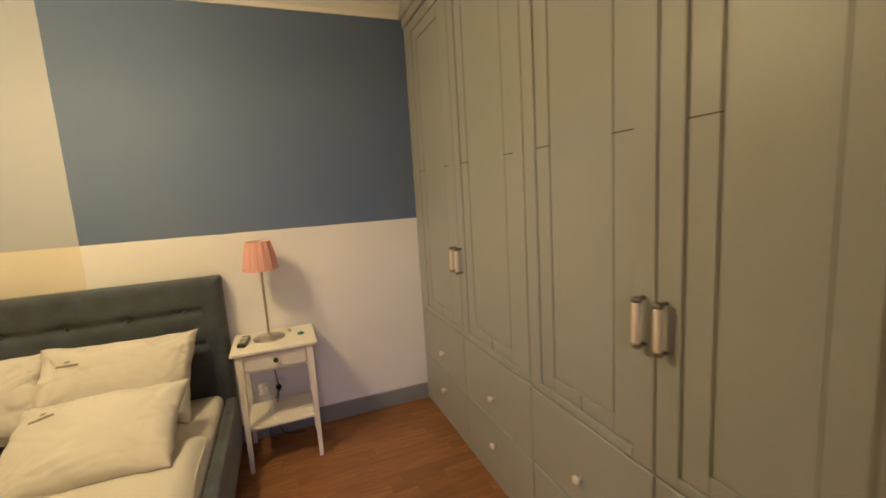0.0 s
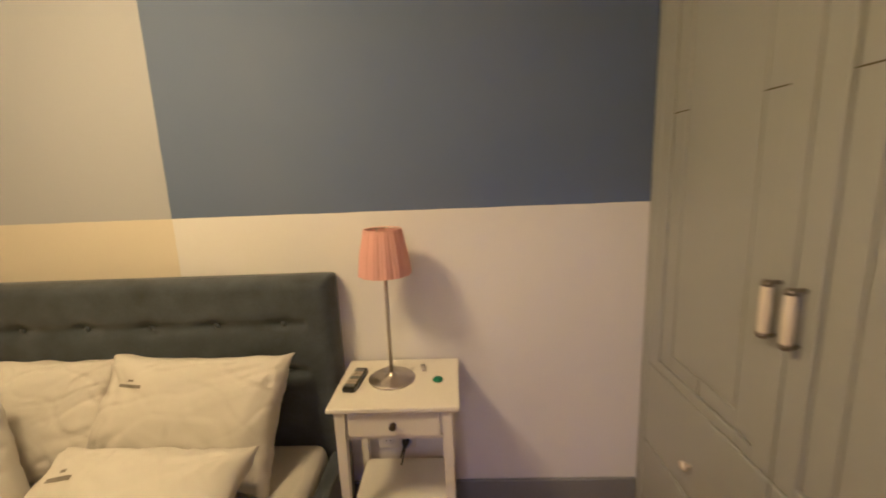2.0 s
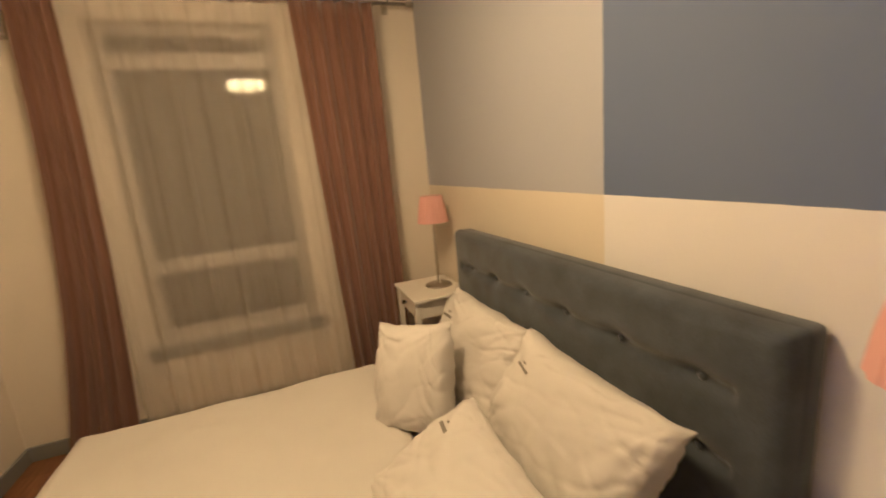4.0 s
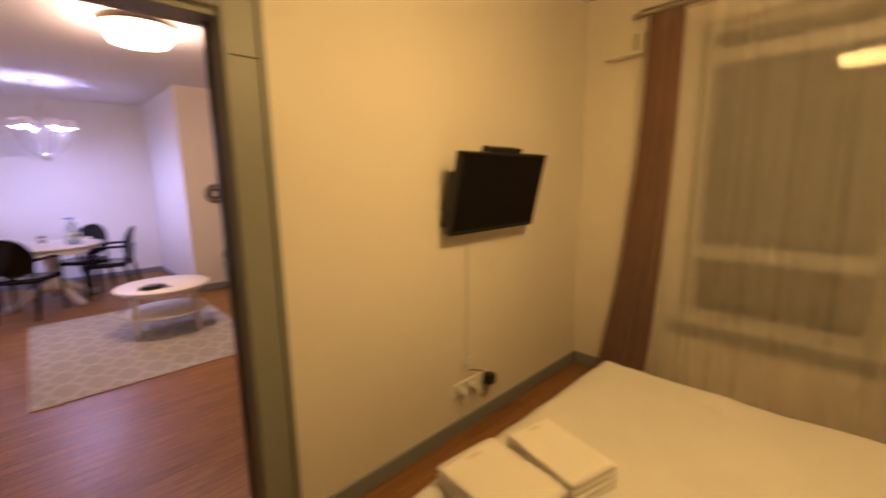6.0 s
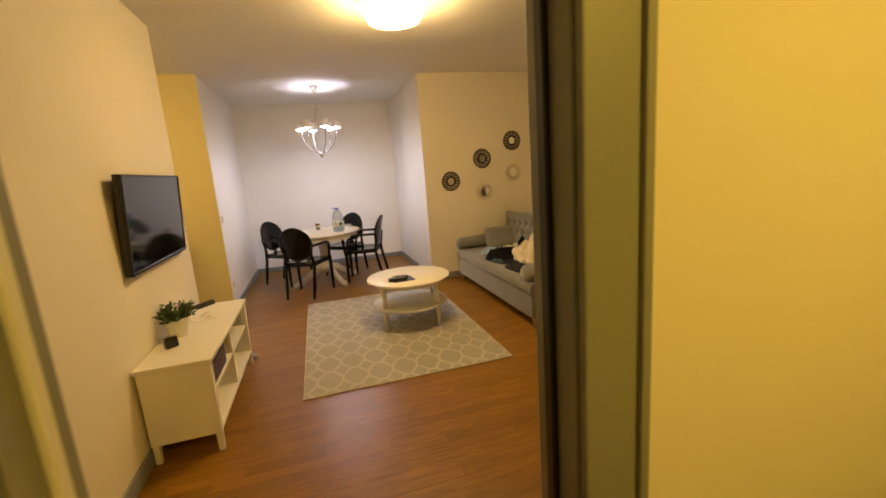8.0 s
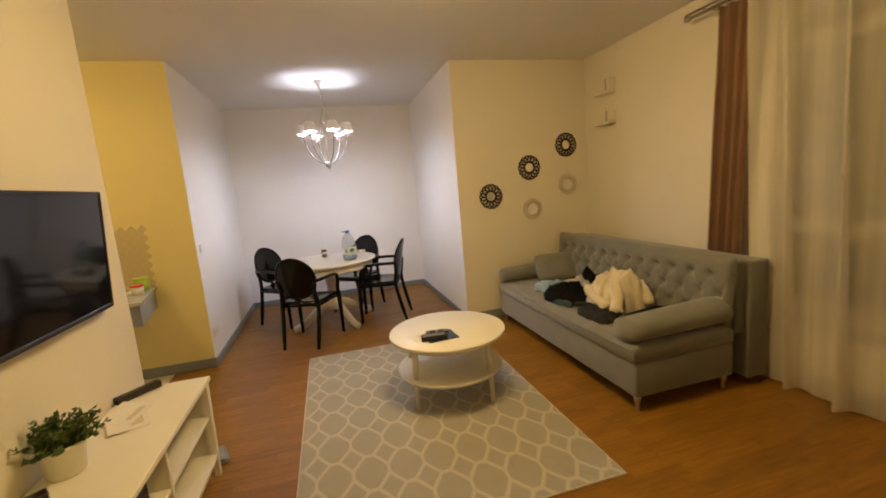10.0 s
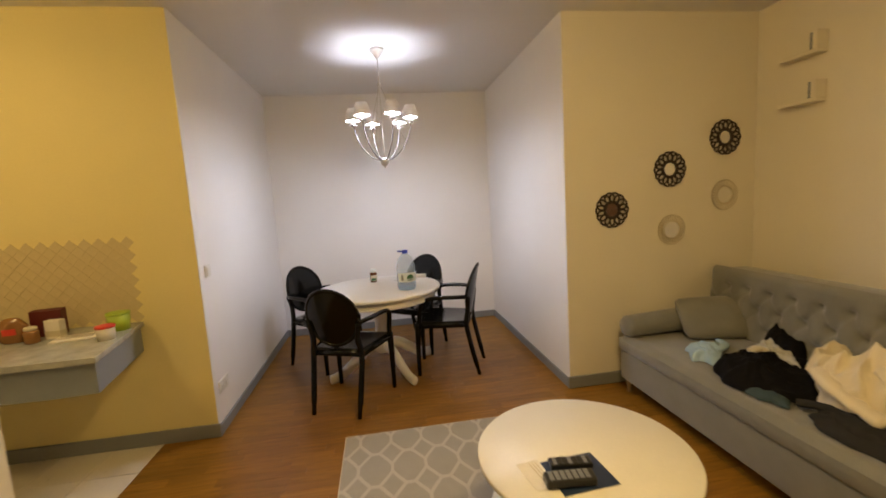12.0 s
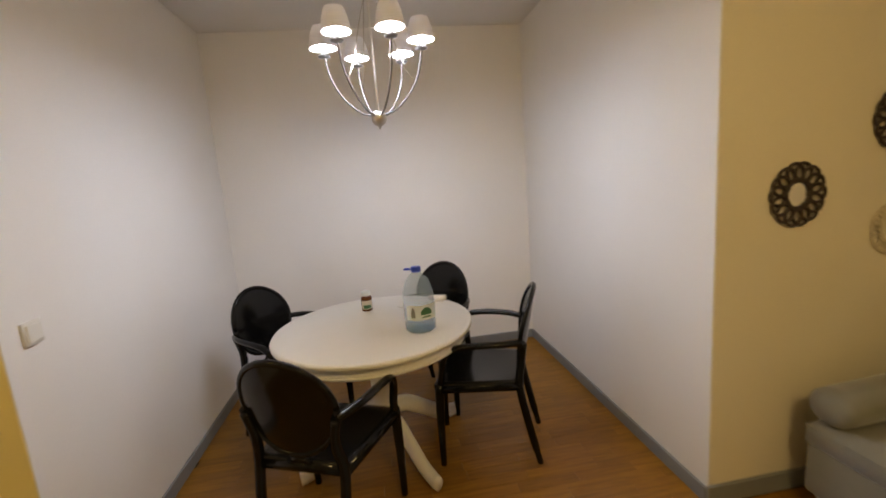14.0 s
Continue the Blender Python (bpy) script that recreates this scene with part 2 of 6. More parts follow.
M_CREAMCLOTH = surface("cream fleece", (0.64, 0.56, 0.40), 0.95, var=0.08, fine=240, bump=0.6, dist=0.002, sheen=0.3)
M_BLUECLOTH = surface("pale blue cotton", (0.30, 0.42, 0.50), 0.9, var=0.12, fine=300, bump=0.4)
M_BLOUSE = surface("pale printed cotton", (0.42, 0.41, 0.36), 0.9, var=0.35, big=24, fine=300, bump=0.4)
M_DARKCLOTH = surface("dark grey cotton", (0.022, 0.021, 0.020), 0.9, var=0.3, fine=300, bump=0.5, spec=0.2)
M_TEALCLOTH = surface("dark teal cotton", (0.028, 0.050, 0.055), 0.9, var=0.15, fine=300, bump=0.4)
M_DARKWOOD = surface("dark stained wood", (0.02, 0.013, 0.010), 0.22, var=0.25, fine=30, bump=0.06, stretch=(1, 1, 0.1))
M_GREENLEAF = surface("green leaves", (0.075, 0.12, 0.03), 0.55, var=0.35, fine=40, bump=0.1)
M_SOIL = surface("potting soil", (0.03, 0.022, 0.016), 0.95)
M_GREEN = surface("green plastic", (0.0, 0.20, 0.09), 0.4)
M_LIME = surface("lime green plastic tub", (0.36, 0.48, 0.03), 0.4)
M_RED = surface("red plastic lid", (0.62, 0.045, 0.02), 0.4)
M_TUB = surface("translucent white tub", (0.72, 0.66, 0.54), 0.4)
M_PANE = glass_mat("window glass")
M_WATER = cloth_through("clear bottle plastic", (0.62, 0.80, 1.0), 0.82, 0.5)
M_LIQUID = cloth_through("water", (0.36, 0.62, 0.98), 0.74, 0.5)
M_BLUECAP = surface("blue plastic cap", (0.02, 0.06, 0.55), 0.35)
M_LABEL = surface("white paper label", (0.72, 0.79, 0.82), 0.6)
M_LABELGREEN = surface("green label print", (0.05, 0.16, 0.08), 0.6)
M_BROWN = surface("brown glass jar", (0.12, 0.04, 0.012), 0.2)
M_MAROON = surface("maroon card", (0.11, 0.012, 0.010), 0.45)
M_AMBER = surface("amber glass", (0.26, 0.12, 0.035), 0.2)
M_COUNTER = surface("light grey worktop", (0.40, 0.41, 0.38), 0.22, var=0.22, big=14, fine=160, bump=0.03)
M_FASCIA = surface("blue grey fascia", (0.24, 0.27, 0.30), 0.45, var=0.05)
M_SPLASH = surface("cream diamond tile", (0.58, 0.48, 0.27), 0.35, var=0.06, bump=0.05)
M_MIRROR = surface("mirror silver", (0.86, 0.86, 0.85), 0.03, 1.0, var=0.01, bump=0)
M_RATTAN = surface("dark brown carved frame", (0.028, 0.017, 0.012), 0.5, var=0.3)
M_PALEFRAME = surface("pale washed frame", (0.62, 0.55, 0.41), 0.6, var=0.1)
M_SHADE = cloth_through("white lamp fabric", (0.80, 0.79, 0.79), 0.0, 0.042)
M_BULB = glow("cool bulb", COOL, CHANDELIER)
M_LIVLAMP = glow("warm lamp diffuser", WARM, LIVING_LAMP * 0.66)
M_LIVSIDE = glow("warm lamp fabric", WARM, LIVING_LAMP * 1.05)
M_LIVTRIM = surface("lamp trim ring", (0.78, 0.62, 0.30), 0.4)
M_BEDLAMP = glow("warm opal glass", WARM_BED, BEDROOM_LAMP * 1.3)
M_BEDLAMP_LOW = glow("warm opal glass bottom", WARM_BED, BEDROOM_LAMP * 0.85)
M_SEAM = surface("brown seam", (0.10, 0.085, 0.065), 0.7)
M_KITFILL = glow("warm kitchen fill light", WARM, KITCHEN_FILL)
M_NIGHT = surface("night facade", (0.02, 0.018, 0.02), 0.9)
M_SOCKET = surface("white socket plastic", (0.74, 0.72, 0.66), 0.35, var=0.03)
M_PAPER = surface("white paper", (0.78, 0.74, 0.66), 0.7)
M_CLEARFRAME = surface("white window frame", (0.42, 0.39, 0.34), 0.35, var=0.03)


# ---- mesh tools ----
def thing(name, at=(0, 0, 0), rz=0.0, label="", category="", group=""):
    ob = new(name)
    ob.empty_display_size = 0.1
    ob.matrix_basis = pose(*at, 0, 0, rz)
    return tagged(ob, label, category, group)


def part(name, bm, mat, parent=None, label="", smooth=False):
    me = bpy.data.meshes.new(name)
    bmesh.ops.recalc_face_normals(bm, faces=bm.faces)
    if smooth:
        for f in bm.faces:
            f.smooth = True
    bm.to_mesh(me)
    bm.free()
    me.materials.append(mat)
    ob = new(name, me)
    ob.parent = parent
    if label:
        ob["label"] = label
    return ob


def setting(name, bm, mat, label, category, smooth=False):
    return tagged(part(name, bm, mat, None, "", smooth), label, category, "", "structure")


def box(x0, x1, y0, y1, z0, z1, bevel=0.0, seg=2, bm=None):
    b = bmesh.new()
    m = Matrix.Translation(((x0 + x1) / 2, (y0 + y1) / 2, (z0 + z1) / 2)) @ Matrix.Diagonal((abs(x1 - x0), abs(y1 - y0), abs(z1 - z0), 1))
    bmesh.ops.create_cube(b, size=1.0, matrix=m)
    if bevel:
        bmesh.ops.bevel(b, geom=b.edges[:], offset=bevel, segments=seg, profile=0.5, affect="EDGES")
    return join(bm, b)


def join(bm, b):
    if bm is None:
        return b
    me = bpy.data.meshes.new("tmp")
    b.to_mesh(me)
    b.free()
    bm.from_mesh(me)
    bpy.data.meshes.remove(me)
    return bm


def lathe(profile, seg=32, at=(0, 0, 0), bm=None, pleat=0.0, pleats=0):
    """Turns (radius, height) pairs about the z axis; closes the ends that lie off the axis with caps."""
    b = bmesh.new()
    rings = []
    for r, z in profile:
        if r <= 1e-5:
            rings.append([b.verts.new((at[0], at[1], at[2] + z))])
        else:
            ring = []
            for i in range(seg):
                a = 2 * math.pi * i / seg
                rr = r * (1 + pleat * (math.sin(a * pleats) + 0.6 * math.sin(a * (3 * pleats - 2) + 1))) if pleats else r
                ring.append(b.verts.new((at[0] + rr * math.cos(a), at[1] + rr * math.sin(a), at[2] + z)))
            rings.append(ring)
    for p, q in zip(rings, rings[1:]):
        for i in range(seg):
            j = (i + 1) % seg
            if len(p) == 1 and len(q) == 1:
                continue
            if len(p) == 1:
                b.faces.new((p[0], q[j], q[i]))
            elif len(q) == 1:
                b.faces.new((p[i], p[j], q[0]))
            else:
                b.faces.new((p[i], p[j], q[j], q[i]))
    return join(bm, b)


def solid(profile):
    """A profile closed on the axis at both ends."""
    return [(0, profile[0][1]), *profile, (0, profile[-1][1])]


def tube(points, radii, seg=10, bm=None, flat=1.0):
    """A round bar along points; flat squeezes it sideways."""
    b = bmesh.new()
    pts = [Vector(p) for p in points]
    if isinstance(radii, (int, float)):
        radii = [radii] * len(pts)
    rings, side = [], None
    for i, p in enumerate(pts):
        d = (pts[min(i + 1, len(pts) - 1)] - pts[max(i - 1, 0)]).normalized()
        if side is None:
            side = d.orthogonal().normalized() if abs(d.z) > 0.95 else d.cross(Vector((0, 0, 1))).normalized()
        side = (side - d * side.dot(d)).normalized()
        up = d.cross(side)
        rings.append([b.verts.new(p + side * (radii[i] * math.cos(2 * math.pi * k / seg)) + up * (radii[i] * flat * math.sin(2 * math.pi * k / seg))) for k in range(seg)])
    for p, q in zip(rings, rings[1:]):
        for k in range(seg):
            b.faces.new((p[k], p[(k + 1) % seg], q[(k + 1) % seg], q[k]))
    b.faces.new(rings[0][::-1])
    b.faces.new(rings[-1])
    return join(bm, b)


def curve_pts(ctrl, n=8):
    """A smooth run of points through the control points."""
    c = [Vector(p) for p in ctrl]
    c = [2 * c[0] - c[1], *c, 2 * c[-1] - c[-2]]
    out = []
    for i in range(1, len(c) - 2):
        for k in range(n):
            t = k / n
            p0, p1, p2, p3 = c[i - 1:i + 3]
            out.append(0.5 * (2 * p1 + (p2 - p0) * t + (2 * p0 - 5 * p1 + 4 * p2 - p3) * t * t + (3 * p1 - p0 - 3 * p2 + p3) * t ** 3))
    return [*out, c[-2]]


def ring_bar(center, radius, r, axis="y", seg=28, tseg=8, bm=None, wave=0.0, waves=0):
    """A closed round bar: a torus about the given axis."""
    b = bmesh.new()
    rings = []
    for i in range(seg):
        a = 2 * math.pi * i / seg
        rad = radius + wave * abs(math.sin(a * waves / 2)) if waves else radius
        ring = []
        for k in range(tseg):
            c = 2 * math.pi * k / tseg
            u, w = rad + r * math.cos(c), r * math.sin(c)
            if axis == "y":
                co = (u * math.cos(a), w, u * math.sin(a))
            elif axis == "z":
                co = (u * math.cos(a), u * math.sin(a), w)
            else:
                co = (w, u * math.cos(a), u * math.sin(a))
            ring.append(b.verts.new(Vector(center) + Vector(co)))
        rings.append(ring)
    for i in range(seg):
        p, q = rings[i], rings[(i + 1) % seg]
        for k in range(tseg):
            b.faces.new((p[k], p[(k + 1) % tseg], q[(k + 1) % tseg], q[k]))
    return join(bm, b)


def sheet(fn, nu, nv, thick=0.0, bm=None):
    """A grid of fn(u, v); with thickness it becomes a closed shell."""
    b = bmesh.new()
    grid = [[b.verts.new(fn(i / nu, j / nv)) for j in range(nv + 1)] for i in range(nu + 1)]
    for i in range(nu):
        for j in range(nv):
            b.faces.new((grid[i][j], grid[i + 1][j], grid[i + 1][j + 1], grid[i][j + 1]))
    if thick:
        b.normal_update()
        back = [[b.verts.new(v.co - v.normal * thick) for v in line] for line in grid]
        for i in range(nu):
            for j in range(nv):
                b.faces.new((back[i][j], back[i][j + 1], back[i + 1][j + 1], back[i + 1][j]))
        rim = [(i, 0) for i in range(nu)] + [(nu, j) for j in range(nv)] + [(i, nv) for i in range(nu, 0, -1)] + [(0, j) for j in range(nv, 0, -1)]
        for (i, j), (k, l) in zip(rim, rim[1:] + rim[:1]):
            b.faces.new((grid[i][j], back[i][j], back[k][l], grid[k][l]))
    return join(bm, b)


def nz(x, y, z=0.0):
    return noise.noise(Vector((x, y, z)))


# ---- structure ----
XW, XE, XWARD = -2.63, 1.32, 1.60
Y_HEAD, Y_MID1, Y_MID0 = 3.30, 0.74, 0.60
Y_SOUTH, Y_BACK = -3.98, -6.045
X_NR, X_NL = -1.10, 1.368
Y_KIT = -3.955
H = 2.68
DOOR_L, DOOR_R, DOOR_H = -0.15, 0.71, 2.03
BED_WIN = (1.47, 2.42, 0.53, 2.36)
LIV_WIN = (-1.95, 0.05, 0.47, 2.38)


def wall_with_hole(axis, a0, a1, t0, t1, hole, z1=H):
    """A wall that runs along x or y from a0 to a1, t0 to t1 thick, with one opening (from, to, bottom, top)."""
    h0, h1, hb, ht = hole
    b = None
    for p, q, r, s in ((a0, h0, 0, z1), (h1, a1, 0, z1), (h0, h1, 0, hb), (h0, h1, ht, z1)):
        if s - r < 1e-4:
            continue
        b = box(p, q, t0, t1, r, s, bm=b) if axis == "x" else box(t0, t1, p, q, r, s, bm=b)
    bmesh.ops.remove_doubles(b, verts=b.verts, dist=1e-5)
    return b


setting("wall_north", box(XW - 0.2, XWARD + 0.12, Y_HEAD, Y_HEAD + 0.12, 0, H), M_BEDWALL, "bedroom wall painted in slate blue, grey, cream and lilac fields", "wall")
setting("wall_middle", wall_with_hole("x", XW, XWARD, Y_MID0, Y_MID1, (DOOR_L - 0.021, DOOR_R + 0.021, 0, DOOR_H + 0.001)), M_WALL, "cream painted wall with a doorway between the rooms", "wall")
setting("wall_west_bedroom", wall_with_hole("y", 0.67, Y_HEAD, XW - 0.2, XW, BED_WIN), M_WALL, "cream painted bedroom wall with a tall window", "wall")
setting("wall_west_living", wall_with_hole("y", Y_SOUTH - 0.12, 0.67, XW - 0.2, XW, LIV_WIN), M_WALL, "cream painted living room wall with a wide window", "wall")
setting("wall_bedroom_east", box(XWARD, XWARD + 0.12, Y_MID0, Y_HEAD, 0, H), M_WALL, "cream painted wall behind the wardrobe", "wall")
setting("wall_east", box(XE, XE + 0.12, -2.445, Y_MID0, 0, H), M_WALL, "cream painted wall behind the television", "wall")
setting("wall_kitchen", box(X_NL + 0.004, 3.3, Y_KIT - 0.12, Y_KIT + 0.004, 0, H), M_KITCHEN, "pale yellow painted kitchen wall", "wall")
setting("wall_kitchen_east", box(3.3, 3.42, -4.1, -1.1, 0, H), M_WALL, "plain cream kitchen side wall", "wall")
setting("wall_kitchen_north", box(XE + 0.12, 3.42, -1.1, -0.98, 0, H), M_WALL, "plain cream kitchen end wall", "wall")
setting("wall_south", box(XW, X_NR - 0.004, Y_SOUTH - 0.12, Y_SOUTH + 0.004, 0, H), M_WALL, "cream painted wall with round mirrors", "wall")
setting("wall_niche_west", box(X_NR - 0.12, X_NR, Y_BACK, Y_SOUTH, 0, H), M_WHITE_WALL, "white painted side wall of the dining niche", "wall")
setting("wall_niche_east", box(X_NL, X_NL + 0.12, Y_BACK, Y_KIT, 0, H), M_WHITE_WALL, "white painted side wall of the dining niche", "wall")
setting("wall_niche_back", box(X_NR - 0.12, X_NL + 0.12, Y_BACK - 0.12, Y_BACK, 0, H), M_WHITE_WALL, "white painted back wall of the dining niche", "wall")
setting("ceiling", box(XW - 0.2, 3.42, Y_BACK - 0.12, Y_HEAD + 0.12, H, H + 0.1), M_CEIL, "plain white painted flat ceiling", "ceiling")

# skirting boards
def skirting(x0, x1, y0, y1, h=0.09):
    setting("baseboard", box(x0, x1, y0, y1, 0, h, 0.004, 1), M_BASE, "grey painted skirting board", "baseboard")


T = 0.016
skirting(XW + T, 1.0, Y_HEAD - T, Y_HEAD, 0.115)
skirting(XW, XW + T, Y_MID1, Y_HEAD)
skirting(XW + T, DOOR_L - 0.145, Y_MID1, Y_MID1 + T)
skirting(XW + T, X_NR + T, Y_SOUTH + 0.004, Y_SOUTH + 0.004 + T)
skirting(X_NR, X_NR + T, Y_BACK, Y_SOUTH + 0.004, 0.075)
skirting(X_NR + T, X_NL - T, Y_BACK, Y_BACK + T, 0.075)
skirting(X_NL - T, X_NL, Y_BACK, Y_KIT + 0.004, 0.075)
skirting(X_NL - T, 3.3, Y_KIT + 0.004, Y_KIT + 0.004 + T)
skirting(XW, XW + T, Y_SOUTH + 0.02, Y_MID0)
skirting(XE - T, XE, -2.445, Y_MID0)
skirting(XE - T, XE + 0.12, -2.445 - T, -2.445)

# crown moulding of the bedroom
prof = [(0, 0), (0, -0.075), (0.012, -0.075), (0.02, -0.05), (0.045, -0.025), (0.06, -0.012), (0.06, 0)]
b = bmesh.new()
ends = []
for x in (XW, 1.0):
    ends.append([b.verts.new((x, Y_HEAD - d, H + z)) for d, z in prof])
for i in range(len(prof) - 1):
    b.faces.new((ends[0][i], ends[0][i + 1], ends[1][i + 1], ends[1][i]))
b.faces.new(ends[0]), b.faces.new(ends[1][::-1])
setting("trim_crown", b, M_CEIL, "white crown moulding under the bedroom ceiling", "moulding")

# doorway: lining and casing
door = tagged(thing("door_1", (0, 0, 0), 0, "open doorway with wide grey green casing", "doorway"), kind="structure")
part("lining_west", box(DOOR_L - 0.02, DOOR_L, Y_MID0, Y_MID1, 0, DOOR_H, 0.002, 1), M_TRIM, door)
part("lining_east", box(DOOR_R, DOOR_R + 0.02, Y_MID0, Y_MID1, 0, DOOR_H, 0.002, 1), M_TRIM, door)
part("lining_top", box(DOOR_L - 0.02, DOOR_R + 0.02, Y_MID0, Y_MID1, DOOR_H - 0.02, DOOR_H, 0.002, 1), M_TRIM, door)
for y0, y1, s in ((Y_MID1, Y_MID1 + 0.022, 1), (Y_MID0 - 0.022, Y_MID0, -1)):
    for x0, x1, o in ((DOOR_L - 0.145, DOOR_L - 0.006, -1), (DOOR_R + 0.006, DOOR_R + 0.138, 1)):
        b = box(x0, x1, y0, y1, 0, DOOR_H + 0.135, 0.006, 2)
        outer = (x0, x0 + 0.022) if o < 0 else (x1 - 0.022, x1)
        yy = (y1 - 0.004, y1 + 0.012) if s > 0 else (y0 - 0.012, y0 + 0.004)
        b = box(*outer, *yy, 0, DOOR_H + 0.132, 0.004, 2, b)
        part("casing_side", b, M_TRIM, door)
        part("casing_seam", box(x0 + 0.004, x1 - 0.024, y1 - 0.002 if s > 0 else y0 - 0.001, y1 + 0.001 if s > 0 else y0 + 0.002, 1.893, 1.898), M_GAP, door)
    part("casing_top", box(DOOR_L - 0.006, DOOR_R + 0.006, y0, y1, DOOR_H + 0.002, DOOR_H + 0.13, 0.006, 2), M_TRIM, door)
part("rubber_seal", box(DOOR_L - 0.001, DOOR_L + 0.014, Y_MID0 + 0.045, Y_MID0 + 0.075, 0, DOOR_H - 0.02, 0.003, 1), M_BLACK, door, "dark door seal strip")
part("rubber_seal", box(DOOR_R - 0.014, DOOR_R + 0.001, Y_MID0 + 0.045, Y_MID0 + 0.075, 0, DOOR_H - 0.02, 0.003, 1), M_SOCKET, door, "pale door seal strip")


# windows
def window(name, x, y0, y1, z0, z1, bars, sill, label):
    w = tagged(thing(name, (0, 0, 0), 0, label, "window"), kind="structure")
    f, d = 0.065, 0.06
    xa, xb = x - d, x
    b = box(xa, xb, y0, y0 + f, z0, z1, 0.006, 2)
    box(xa, xb, y1 - f, y1, z0, z1, 0.006, 2, b)
    box(xa, xb, y0 + f, y1 - f, z0, z0 + f, 0.006, 2, b)
    box(xa, xb, y0 + f, y1 - f, z1 - f, z1, 0.006, 2, b)
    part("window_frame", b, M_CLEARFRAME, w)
    for kind, v in bars:
        if kind == "h":
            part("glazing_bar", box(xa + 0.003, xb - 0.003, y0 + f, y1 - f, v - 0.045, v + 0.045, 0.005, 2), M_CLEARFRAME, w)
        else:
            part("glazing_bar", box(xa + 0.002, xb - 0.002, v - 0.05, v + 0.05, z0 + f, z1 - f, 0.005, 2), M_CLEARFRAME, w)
    p = part("pane", box(x - 0.036, x - 0.030, y0 + 0.02, y1 - 0.02, z0 + 0.02, z1 - 0.02), M_PANE, w)
    p.visible_shadow = False
    if sill:
        part("window_sill", box(x + 0.004, XW + 0.03, y0 - 0.05, y1 + 0.05, z0 - 0.08, z0 - 0.001, 0.006, 2), M_BASE, w, "grey painted window sill")
    return w


window("window_1", XW - 0.06, *BED_WIN, (("h", 2.165), ("h", 0.99)), True, "tall white framed bedroom window, dark outside")
window("window_2", XW - 0.06, *LIV_WIN, (("h", 1.02), ("h", 2.14), ("v", -1.0)), True, "wide white framed living room window, dark outside")
setting("backdrop", box(-60.2, -60, -60, 60, -20, 40), M_NIGHT, "dark night beyond the windows", "backdrop")

# floors
setting("subfloor", box(XW - 0.2, 3.42, Y_BACK - 0.12, Y_HEAD + 0.12, -0.2, -0.014), M_SUB, "dark floor bed under the planks", "subfloor")


# ---- curtains ----
def folds(v, k, ph, amp):
    return amp * (math.sin(v * k + ph) + 0.35 * math.sin(v * k * 1.73 + ph * 2.1) + 0.18 * math.sin(v * k * 3.1 + ph))


def curtain(name, x, y0, y1, z0, z1, b0, b1, k, amp, mat, label, seed, thick=0.004, flare=1.0, lap=0.3):
    """A hung cloth: y0 to y1 at the top, b0 to b1 at the hem, gathered into k folds."""
    c = thing(name, (x, (b0 + b1) / 2, 0), 0, label, "curtain")
    oy = (b0 + b1) / 2

    def fn(u, v):
        k2 = v ** flare
        y = (y0 + (y1 - y0) * u) * (1 - k2) + (b0 + (b1 - b0) * u) * k2
        a = amp * (0.55 + 0.6 * v)
        d = folds(u, 2 * math.pi * k, seed, a) + 0.012 * nz(u * 5, v * 3, seed)
        return (d, y - oy + lap * a * math.cos(u * 2 * math.pi * k + seed + 0.9 * nz(u * 6, 0.4, seed)), z1 + (z0 - z1) * v + (0.012 * math.sin(u * 2 * math.pi * k + seed) if v > 0.999 else 0))
    part("cloth", sheet(fn, int(k * 14), 26, thick), mat, c, "", True)
    for i in range(int(k) + 1):
        y = y0 + (y1 - y0) * i / max(1, int(k)) - oy
        part("hook", box(-0.006, 0.006, y - 0.004, y + 0.004, z1 - 0.01, z1 + 0.028), M_CHROME, c)
    return c


def curtain_rod(x, y0, y1, z, label, brackets):
    r = thing("curtain_rod", (x, (y0 + y1) / 2, z), 0, label, "curtain rod")
    oy = (y0 + y1) / 2
    part("pole", tube([(0, y0 - oy, 0), (0, y1 - oy, 0)], 0.011, 12), M_CHROME, r, "", True)
    part("pole", tube([(0.075, y0 - oy + 0.02, 0), (0.075, y1 - oy - 0.02, 0)], 0.009, 12), M_CHROME, r, "", True)
    for s, y in ((-1, y0), (1, y1)):
        part("finial", tube([(0, y - oy, 0), (0, y - oy + s * 0.012, 0), (0, y - oy + s * 0.05, 0)], [0.011, 0.018, 0.018], 12), M_CHROME, r, "", True)
    for y in brackets:
        bm = tube([(XW - x, y - oy, 0), (0.085, y - oy, 0)], 0.006, 8)
        box(XW - x, XW - x + 0.006, y - oy - 0.02, y - oy + 0.02, -0.04, 0.04, 0.002, 1, bm)
        part("bracket", bm, M_CHROME, r)


curtain_rod(-2.55, 1.16, 3.22, 2.47, "double brushed metal curtain rod above the bedroom window", (1.3, 2.2, 3.1))
curtain("drape", -2.47, 1.24, 1.43, 0.03, 2.44, 1.00, 1.33, 4, 0.030, M_DRAPE, "dusty rose drape gathered beside the bedroom window", 0.7, 0.004, 2.2)
curtain("drape", -2.47, 2.50, 2.98, 0.03, 2.44, 2.60, 3.00, 6, 0.027, M_DRAPE, "wide dusty rose drape gathered beside the bed", 2.1)
curtain("sheer_curtain", -2.55, 1.40, 2.60, 0.03, 2.44, 1.36, 2.66, 8, 0.020, M_SHEER, "white sheer voile curtain across the bedroom window", 1.1, 0.0)
